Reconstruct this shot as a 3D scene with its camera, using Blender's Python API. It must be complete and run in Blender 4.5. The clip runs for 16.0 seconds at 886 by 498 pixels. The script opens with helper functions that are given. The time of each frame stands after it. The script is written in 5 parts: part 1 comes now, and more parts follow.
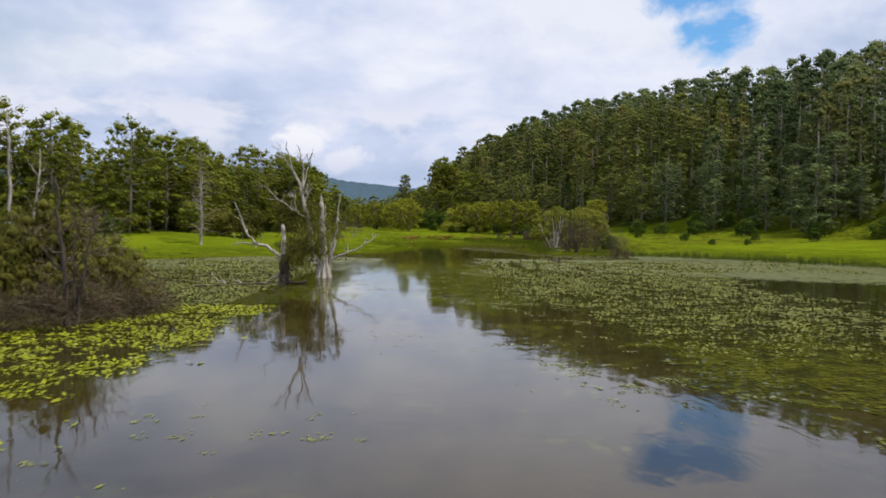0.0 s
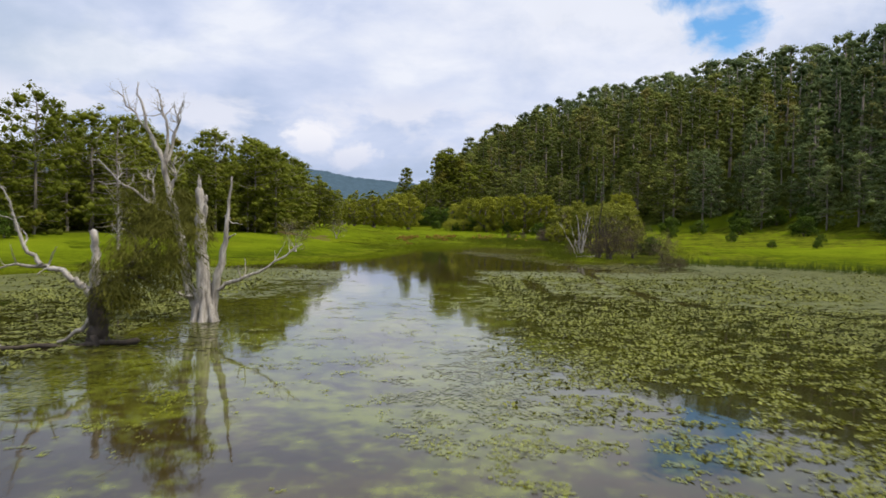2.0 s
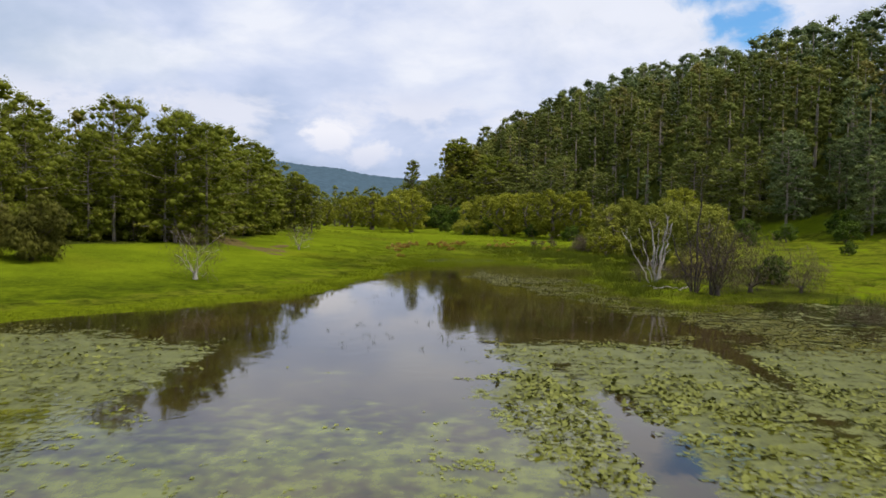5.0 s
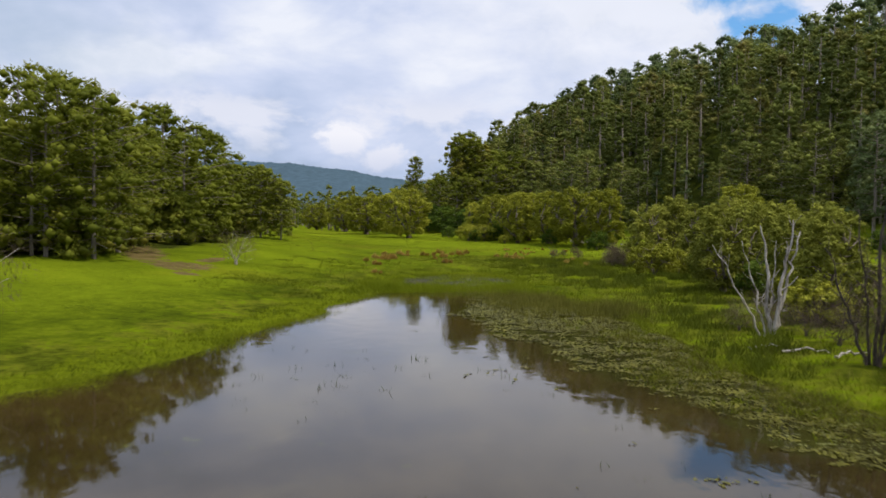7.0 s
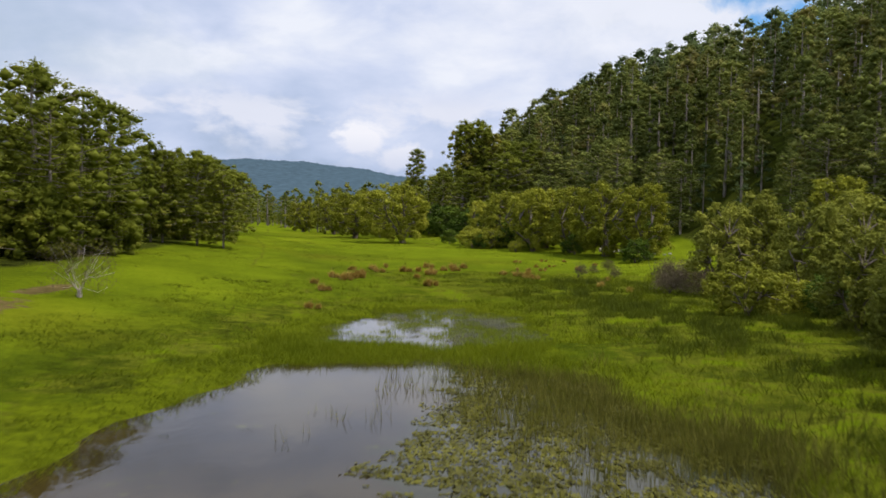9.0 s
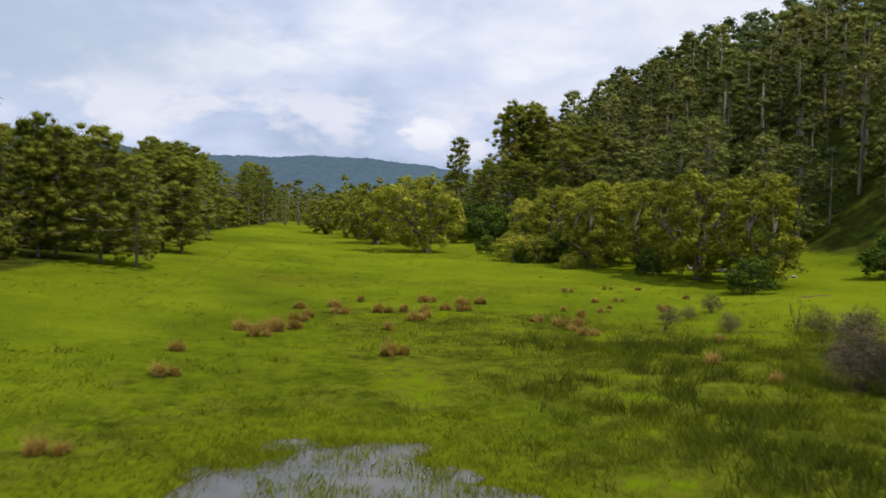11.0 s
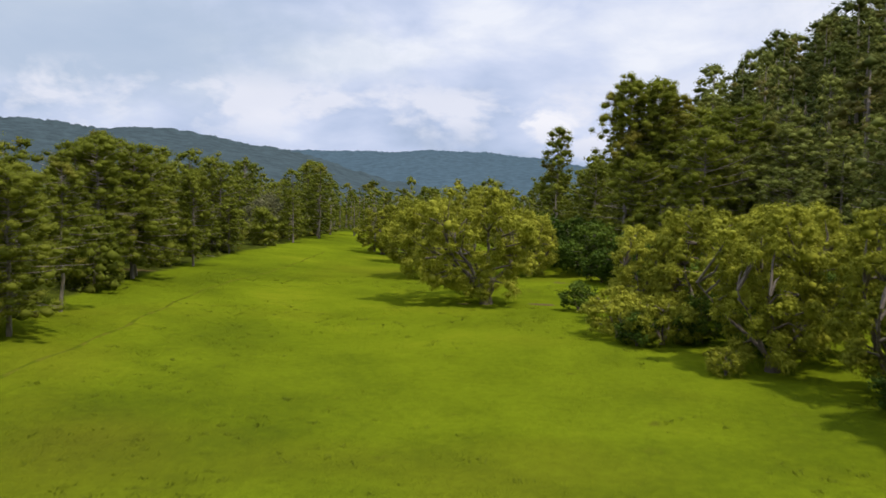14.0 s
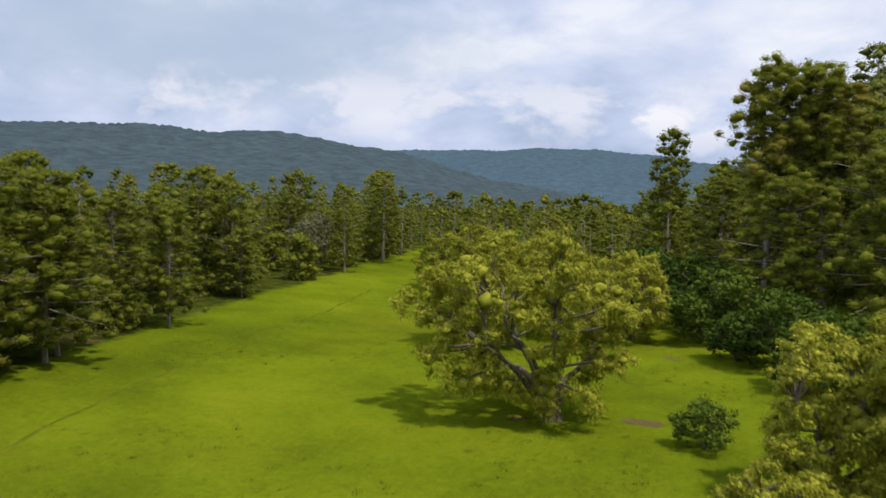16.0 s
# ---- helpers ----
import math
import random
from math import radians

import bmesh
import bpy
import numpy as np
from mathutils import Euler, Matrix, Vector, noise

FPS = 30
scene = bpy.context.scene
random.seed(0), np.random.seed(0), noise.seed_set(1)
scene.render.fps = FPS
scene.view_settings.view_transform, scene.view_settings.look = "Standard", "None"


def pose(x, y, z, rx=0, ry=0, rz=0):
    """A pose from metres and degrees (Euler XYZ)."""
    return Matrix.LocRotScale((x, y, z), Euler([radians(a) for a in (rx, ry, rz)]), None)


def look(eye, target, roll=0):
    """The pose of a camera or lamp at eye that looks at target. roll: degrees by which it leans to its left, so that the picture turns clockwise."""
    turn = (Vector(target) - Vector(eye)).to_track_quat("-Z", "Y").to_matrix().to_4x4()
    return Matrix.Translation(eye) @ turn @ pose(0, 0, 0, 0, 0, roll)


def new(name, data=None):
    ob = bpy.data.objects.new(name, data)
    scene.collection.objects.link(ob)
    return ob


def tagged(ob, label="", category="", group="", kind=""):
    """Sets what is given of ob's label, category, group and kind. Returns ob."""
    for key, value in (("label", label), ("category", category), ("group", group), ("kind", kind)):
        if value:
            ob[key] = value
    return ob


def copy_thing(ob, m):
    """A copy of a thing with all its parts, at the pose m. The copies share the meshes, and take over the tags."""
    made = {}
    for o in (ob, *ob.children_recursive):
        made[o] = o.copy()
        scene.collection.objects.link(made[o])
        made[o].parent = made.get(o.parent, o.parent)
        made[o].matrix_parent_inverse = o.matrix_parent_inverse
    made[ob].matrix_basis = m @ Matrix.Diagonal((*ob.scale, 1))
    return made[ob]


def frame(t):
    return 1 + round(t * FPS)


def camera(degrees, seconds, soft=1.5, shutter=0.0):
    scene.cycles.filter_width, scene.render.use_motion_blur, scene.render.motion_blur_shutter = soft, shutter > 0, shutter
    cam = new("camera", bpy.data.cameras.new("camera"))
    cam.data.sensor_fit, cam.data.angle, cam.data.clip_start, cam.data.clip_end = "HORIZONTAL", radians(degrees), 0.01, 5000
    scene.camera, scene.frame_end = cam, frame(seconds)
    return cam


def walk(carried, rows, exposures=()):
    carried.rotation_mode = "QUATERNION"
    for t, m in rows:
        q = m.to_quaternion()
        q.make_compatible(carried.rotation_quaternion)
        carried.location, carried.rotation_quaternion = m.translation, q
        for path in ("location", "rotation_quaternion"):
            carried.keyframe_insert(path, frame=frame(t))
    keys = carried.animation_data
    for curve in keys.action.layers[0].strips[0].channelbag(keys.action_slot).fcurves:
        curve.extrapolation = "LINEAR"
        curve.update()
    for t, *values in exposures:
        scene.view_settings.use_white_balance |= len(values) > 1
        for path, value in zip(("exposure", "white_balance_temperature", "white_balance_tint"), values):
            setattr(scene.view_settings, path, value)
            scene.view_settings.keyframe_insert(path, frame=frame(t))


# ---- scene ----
cam = camera(58.0, 16.0, 1.6, 0.3)
PATH = [
    (0, (-0.366, 1.186, 4.082), (-0.362, 3.185, 4.02), 0.7),
    (0.5, (0.15, 7.548, 4.147), (0.149, 9.547, 4.082), 0.6),
    (1, (0.724, 13.934, 4.144), (0.713, 15.933, 4.078), 0.6),
    (1.5, (1.08, 20.472, 4.211), (1.065, 22.471, 4.143), 0.6),
    (2, (1.317, 26.918, 4.371), (1.298, 28.917, 4.3), 0.7),
    (2.5, (1.575, 33.26, 4.523), (1.55, 35.258, 4.448), 0.9),
    (3, (1.932, 39.855, 4.66), (1.9, 41.853, 4.584), 0.8),
    (3.5, (2.028, 45.544, 4.859), (1.987, 47.542, 4.781), 0.9),
    (4, (2.178, 51.418, 4.99), (2.131, 53.416, 4.912), 0.9),
    (6.5, (3.807, 82.73, 5.25), (3.717, 84.726, 5.179), 0.7),
    (7, (4.155, 89.325, 5.294), (4.057, 91.322, 5.224), 0.8),
    (7.5, (4.45, 95.675, 5.376), (4.344, 97.671, 5.306), 0.7),
    (8, (4.632, 101.794, 5.463), (4.522, 103.79, 5.393), 0.7),
    (10.5, (7.237, 139.23, 6.505), (6.989, 141.213, 6.424), 1.3),
    (11, (7.477, 145.864, 6.686), (7.175, 147.839, 6.603), 1.2),
    (11.5, (7.499, 152.518, 6.967), (7.144, 154.485, 6.882), 1.2),
    (12, (7.393, 159.193, 7.376), (6.99, 161.15, 7.287), 1.3),
    (12.5, (7.164, 165.431, 7.804), (6.719, 167.378, 7.713), 1.4),
    (13, (6.889, 171.697, 8.301), (6.399, 173.634, 8.208), 1.3),
    (13.5, (6.538, 177.862, 9.15), (5.999, 179.785, 9.051), 1.3),
    (14, (6.115, 184.031, 10.04), (5.519, 185.937, 9.935), 1.2),
    (14.5, (5.31, 190.396, 10.995), (4.65, 192.28, 10.883), 1.1),
    (15, (4.516, 196.578, 11.792), (3.788, 198.437, 11.677), 1.1),
    (15.5, (3.402, 202.907, 12.527), (2.608, 204.739, 12.413), 1.1),
    (16, (2.082, 209.062, 13.427), (1.232, 210.869, 13.312), 0.9),
]

walk(cam, [(t, look(eye, target, roll)) for t, eye, target, roll in PATH])

# ---- light ----
SUN_UP, SUN_TURN = 62.0, 112.0    # degrees over the horizon; bearing from +y, minus: to the left
sun = new("sun", bpy.data.lights.new("sun", "SUN"))
sun.data.energy, sun.data.angle, sun.data.color = 3.7, radians(2.0), (1.0, 0.94, 0.84)
sun_way = Vector((math.sin(radians(SUN_TURN)) * math.cos(radians(SUN_UP)), math.cos(radians(SUN_TURN)) * math.cos(radians(SUN_UP)), math.sin(radians(SUN_UP))))
sun.matrix_world = look(sun_way * 300, (0, 0, 0))
scene.view_settings.exposure = 0.0


class Nodes:
    """Short hand for a node tree."""

    def __init__(self, tree):
        self.tree = tree
        tree.nodes.clear()

    def put(self, kind, **given):
        n = self.tree.nodes.new(kind)
        for key, value in given.items():
            if key == "operation":
                n.operation = value
            elif key == "blend_type":
                n.blend_type = value
            elif key == "data_type":
                n.data_type = value
            else:
                self.set(n, key.replace("_", " "), value)
        return n

    def set(self, n, key, value):
        slot = n.inputs[int(key)] if key.isdigit() else n.inputs[key]
        if isinstance(value, bpy.types.NodeSocket):
            self.tree.links.new(value, slot)
        else:
            slot.default_value = value

    def math(self, op, a, b=0.0, c=None):
        n = self.tree.nodes.new("ShaderNodeMath")
        n.operation = op
        for i, v in enumerate((a, b) if c is None else (a, b, c)):
            self.set(n, str(i), v)
        return n.outputs[0]

    def noise(self, where, scale, detail=4.0, rough=0.55, warp=0.0):
        n = self.tree.nodes.new("ShaderNodeTexNoise")
        for key, v in (("Vector", where), ("Scale", scale), ("Detail", detail), ("Roughness", rough), ("Distortion", warp)):
            self.set(n, key, v)
        return n.outputs["Fac"]

    def ramp(self, fac, *stops):
        n = self.tree.nodes.new("ShaderNodeValToRGB")
        self.set(n, "Fac", fac)
        e = n.color_ramp.elements
        while len(e) < len(stops):
            e.new(0.5)
        for el, (pos, col) in zip(e, stops):
            el.position = pos
            el.color = (*col, 1) if isinstance(col, tuple) else (col, col, col, 1)
        return n.outputs["Color"]

    def mix(self, fac, a, b, how="MIX"):
        n = self.tree.nodes.new("ShaderNodeMix")
        n.data_type, n.blend_type = "RGBA", how
        self.set(n, "0", fac)
        for key, v in (("6", a), ("7", b)):
            self.set(n, key, v if isinstance(v, bpy.types.NodeSocket) else (*v, 1))
        return n.outputs[2]

    def mapped(self, where, scale=(1, 1, 1), move=(0, 0, 0)):
        n = self.tree.nodes.new("ShaderNodeMapping")
        self.set(n, "Vector", where)
        n.inputs["Scale"].default_value, n.inputs["Location"].default_value = scale, move
        return n.outputs[0]


def make_world():
    world = bpy.data.worlds.new("sky")
    scene.world = world
    world.use_nodes = True
    k = Nodes(world.node_tree)
    way = k.put("ShaderNodeTexCoord").outputs["Generated"]
    sky = world.node_tree.nodes.new("ShaderNodeTexSky")
    sky.sky_type, sky.sun_disc = "NISHITA", False
    sky.sun_elevation, sky.sun_rotation = radians(SUN_UP), radians(SUN_TURN)
    blue = k.mix(1.0, sky.outputs[0], (0.060, 0.125, 0.165), "MULTIPLY")
    xyz = k.put("ShaderNodeSeparateXYZ", Vector=way)
    up = k.math("MAXIMUM", xyz.outputs[2], 0.0)
    flat = k.math("DIVIDE", 1.0, k.math("ADD", up, 0.16))
    spread = k.put("ShaderNodeVectorMath", operation="SCALE")
    k.set(spread, "0", way)
    k.set(spread, "Scale", flat)
    sheet = spread.outputs[0]
    # a closed pale layer with soft lumps and greyer undersides
    broad = k.noise(k.mapped(way, (1, 1, 2.2), (0.4, 0.9, 0.2)), 2.2, 3, 0.5, 0.2)
    lumps = k.noise(k.mapped(way, (1, 1, 2.4), (1.3, 4.2, 0.4)), 6.5, 6, 0.52, 0.25)
    f = k.math("ADD", k.math("MULTIPLY", broad, 0.55), k.math("MULTIPLY", lumps, 0.45))
    tone = k.ramp(f, (0.38, (0.41, 0.50, 0.66)), (0.46, (0.54, 0.62, 0.80)), (0.53, (0.66, 0.72, 0.88)), (0.62, (0.88, 0.90, 0.96)))

    def round_way(x, y, z, tall, rough):
        """Distance from one place of the sky, its edge frayed by the lumps."""
        n = k.put("ShaderNodeVectorMath", operation="DISTANCE")
        k.set(n, "0", k.mapped(way, (1, 1, tall)))
        k.set(n, "1", (x, y, z * tall))
        return k.math("ADD", n.outputs["Value"], k.math("MULTIPLY", k.math("SUBTRACT", fray, 0.5), rough))

    fray = k.noise(k.mapped(way, (1, 1, 1.5), (2.2, 0.2, 0.7)), 17.0, 6, 0.6, 0.3)
    # towards the far ridge a greyer bank; under it a row of small bright heaps
    bank = k.ramp(round_way(-0.66, 0.72, 0.185, 4.0, 0.30), (0.16, 1.0), (0.42, 0.0))
    tone = k.mix(k.math("MULTIPLY", bank, 0.75), tone, (0.46, 0.56, 0.69))
    heaps = k.noise(k.mapped(way, (1, 1, 1.9), (0.3, 0.1, 0.9)), 9.0, 6, 0.55, 0.15)
    band = k.ramp(up, (0.06, 0.0), (0.105, 1.0), (0.135, 1.0), (0.165, 0.0))
    lit = k.mix(k.math("MULTIPLY", k.math("MULTIPLY", k.ramp(heaps, (0.50, 0.0), (0.60, 1.0)), band), 0.75), tone, (0.86, 0.86, 0.92))
    puff = k.math("MAXIMUM", k.ramp(round_way(-0.164, 0.981, 0.097, 1.35, 0.085), (0.024, 1.0), (0.037, 0.0)), k.ramp(round_way(-0.124, 0.989, 0.078, 1.7, 0.085), (0.022, 1.0), (0.036, 0.0)))
    lit = k.mix(k.math("MULTIPLY", puff, 0.9), lit, k.ramp(up, (0.062, (0.70, 0.73, 0.85)), (0.105, (0.97, 0.95, 0.97))))
    # bright cloud over the hill, and the opening to blue in it
    sheen = k.ramp(round_way(0.20, 0.945, 0.27, 2.6, 0.35), (0.10, 1.0), (0.36, 0.0))
    lit = k.mix(k.math("MULTIPLY", sheen, 0.75), lit, (0.95, 0.95, 0.985))
    hole = k.math("MAXIMUM", k.ramp(round_way(0.312, 0.918, 0.225, 1.6, 0.10), (0.026, 1.0), (0.052, 0.0)), k.ramp(round_way(0.285, 0.915, 0.268, 2.2, 0.12), (0.04, 1.0), (0.075, 0.0)))
    shade = k.mix(k.math("MULTIPLY", hole, 0.92), lit, blue)
    # the layer is thinnest, and brightest, high overhead
    zenith = k.math("ADD", 1.0, k.math("MULTIPLY", k.ramp(up, (0.34, 0.0), (0.85, 1.0)), 0.55))
    shade = k.mix(1.0, shade, (0.965, 0.98, 1.02), "MULTIPLY")
    back = k.put("ShaderNodeBackground", Color=shade, Strength=zenith)
    out = k.put("ShaderNodeOutputWorld")
    world.node_tree.links.new(back.outputs[0], out.inputs[0])


make_world()


# ---- materials ----
def material(name):
    m = bpy.data.materials.new(name)
    m.use_nodes = True
    return m, Nodes(m.node_tree)


def finish(m, k, colour, rough=0.8, bump=None, depth=0.05, passing=0.0, **more):
    body = k.put("ShaderNodeBsdfPrincipled")
    k.set(body, "Base Color", colour if isinstance(colour, bpy.types.NodeSocket) else (*colour, 1))
    k.set(body, "Roughness", rough)
    for key, v in more.items():
        k.set(body, key.replace("_", " "), v)
    if bump is not None:
        b = k.put("ShaderNodeBump", Height=bump, Distance=depth, Strength=0.9)
        k.set(body, "Normal", b.outputs[0])
    last = body.outputs[0]
    if passing:
        glow = k.put("ShaderNodeBsdfTranslucent")
        k.set(glow, "Color", colour if isinstance(colour, bpy.types.NodeSocket) else (*colour, 1))
        both = k.put("ShaderNodeMixShader")
        k.set(both, "0", passing)
        k.set(both, "1", last)
        k.set(both, "2", glow.outputs[0])
        last = both.outputs[0]
    out = k.put("ShaderNodeOutputMaterial")
    m.node_tree.links.new(last, out.inputs[0])
    return m


def place_of(k):
    return k.put("ShaderNodeTexCoord").outputs["Object"]


def leaf_material(name, dark, mid, light, scale=0.35, passing=0.3, rough=0.75, other=None, shine=0.08):
    m, k = material(name)
    p = place_of(k)
    geo = k.put("ShaderNodeNewGeometry")
    own = k.put("ShaderNodeObjectInfo").outputs["Random"]
    mass = k.noise(p, scale, 3)
    fine = k.noise(p, 5.0, 4, 0.7)
    f = k.math("ADD", k.math("MULTIPLY", mass, 0.80), k.math("MULTIPLY", geo.outputs["Random Per Island"], 0.15))
    f = k.math("ADD", f, k.math("MULTIPLY", k.math("SUBTRACT", fine, 0.45), 0.35))
    f = k.math("ADD", f, k.math("MULTIPLY", k.math("SUBTRACT", own, 0.5), 0.25))
    tree = m.node_tree.nodes.new("ShaderNodeAttribute")
    tree.attribute_name = "tree"
    f = k.math("ADD", f, k.math("MULTIPLY", tree.outputs["Fac"], 0.55))
    c = k.ramp(f, (0.30, dark), (0.55, mid), (0.82, light))
    if other:
        c = k.mix(k.ramp(k.noise(k.mapped(p, move=(7, 3, 1)), scale * 0.45, 2), (0.54, 0.0), (0.68, 0.75)), c, other)
    return finish(m, k, c, rough, None, 0.0, passing, Specular_IOR_Level=shine)


def bark_material(name, dark, light, scale=3.0):
    m, k = material(name)
    p = place_of(k)
    long = k.noise(k.mapped(p, (1, 1, 0.16)), scale * 2.5, 6, 0.65)
    blot = k.noise(p, scale * 0.4, 3)
    c = k.ramp(k.math("ADD", k.math("MULTIPLY", long, 0.7), k.math("MULTIPLY", blot, 0.3)), (0.35, dark), (0.62, light))
    return finish(m, k, c, 0.9, long, 0.04)


def ground_material():
    m, k = material("meadow grass and soil")
    p = place_of(k)
    wide = k.noise(p, 0.028, 4, 0.6)
    patch = k.noise(p, 0.16, 5, 0.6)
    fine = k.noise(k.mapped(p, (1, 1, 0.3)), 2.2, 7, 0.7)
    f = k.math("ADD", k.math("ADD", k.math("MULTIPLY", wide, 0.40), k.math("MULTIPLY", patch, 0.36)), k.math("MULTIPLY", fine, 0.24))
    c = k.ramp(f, (0.36, (0.064, 0.086, 0.006)), (0.47, (0.100, 0.130, 0.006)), (0.55, (0.132, 0.168, 0.007)), (0.66, (0.180, 0.202, 0.010)))
    own = k.math("MULTIPLY", k.ramp(k.noise(p, 0.045, 3), (0.55, 0.0), (0.72, 1.0)), 0.35)
    c = k.mix(own, c, (0.175, 0.150, 0.012))
    # wet margin: darker rank sedge close over the water
    z = k.put("ShaderNodeSeparateXYZ", Vector=p).outputs[2]
    tufts = k.noise(p, 1.0, 7, 0.74)
    low = k.ramp(k.math("ADD", z, k.math("MULTIPLY", k.math("SUBTRACT", tufts, 0.5), 1.5)), (0.30, 1.0), (1.00, 0.0))
    marsh = k.ramp(k.math("ADD", k.math("MULTIPLY", k.noise(p, 1.3, 6, 0.72), 0.6), k.math("MULTIPLY", patch, 0.4)), (0.34, (0.020, 0.030, 0.004)), (0.48, (0.048, 0.066, 0.004)), (0.60, (0.095, 0.120, 0.006)), (0.74, (0.075, 0.062, 0.018)))
    c = k.mix(k.math("MULTIPLY", low, 0.92), c, marsh)
    rim = k.ramp(k.math("ADD", z, k.math("MULTIPLY", k.math("SUBTRACT", tufts, 0.5), 0.30)), (0.16, 0.85), (0.26, 0.0))
    c = k.mix(rim, c, k.ramp(fine, (0.35, (0.060, 0.075, 0.004)), (0.6, (0.125, 0.150, 0.006))))
    soil = k.ramp(k.noise(p, 0.8, 5), (0.3, (0.050, 0.042, 0.020)), (0.7, (0.10, 0.080, 0.035)))
    c = k.mix(k.ramp(z, (-0.25, 1.0), (-0.05, 0.0)), c, soil)
    def share(name):
        n = m.node_tree.nodes.new("ShaderNodeAttribute")
        n.attribute_name = name
        return n.outputs["Fac"]

    # rank sedge and bulrush in dark, brown and green tufts on the wet ground
    growth = k.math("ADD", k.math("MULTIPLY", k.noise(p, 0.9, 7, 0.74), 0.65), k.math("MULTIPLY", k.noise(p, 0.22, 3), 0.35))
    rough_c = k.ramp(growth, (0.38, (0.030, 0.038, 0.004)), (0.46, (0.066, 0.080, 0.006)), (0.52, (0.110, 0.118, 0.010)), (0.57, (0.102, 0.142, 0.004)), (0.68, (0.145, 0.182, 0.004)))
    beds = k.math("ADD", k.math("MULTIPLY", k.math("SUBTRACT", tufts, 0.5), 1.1), k.math("MULTIPLY", k.math("SUBTRACT", k.noise(p, 0.30, 5, 0.6), 0.5), 2.2))
    c = k.mix(k.ramp(k.math("ADD", k.math("MULTIPLY", share("rank"), 0.8), beds), (0.40, 0.0), (0.58, 0.95)), c, rough_c)
    # needle litter and brush under the trees, painted darker for the shade there
    shaded_brush = k.ramp(k.noise(p, 0.6, 6, 0.65), (0.32, (0.018, 0.021, 0.006)), (0.50, (0.036, 0.042, 0.007)), (0.62, (0.056, 0.068, 0.008)), (0.75, (0.085, 0.072, 0.022)))
    c = k.mix(k.ramp(k.math("ADD", share("wooded"), k.math("MULTIPLY", k.math("SUBTRACT", patch, 0.5), 1.2)), (0.35, 0.0), (0.65, 0.95)), c, shaded_brush)
    earth = k.ramp(k.noise(p, 0.9, 6, 0.65), (0.30, (0.075, 0.056, 0.020)), (0.52, (0.125, 0.088, 0.036)), (0.72, (0.175, 0.122, 0.056)))
    ragged = k.math("ADD", share("worn"), k.math("MULTIPLY", k.math("SUBTRACT", k.noise(p, 1.1, 6, 0.65), 0.5), 1.3))
    c = k.mix(k.ramp(ragged, (0.42, 0.0), (0.62, 0.92)), c, earth)
    h = k.math("ADD", k.math("MULTIPLY", fine, 0.6), k.math("MULTIPLY", patch, 0.8))
    return finish(m, k, c, 1.0, h, 0.35, Specular_IOR_Level=0.0)


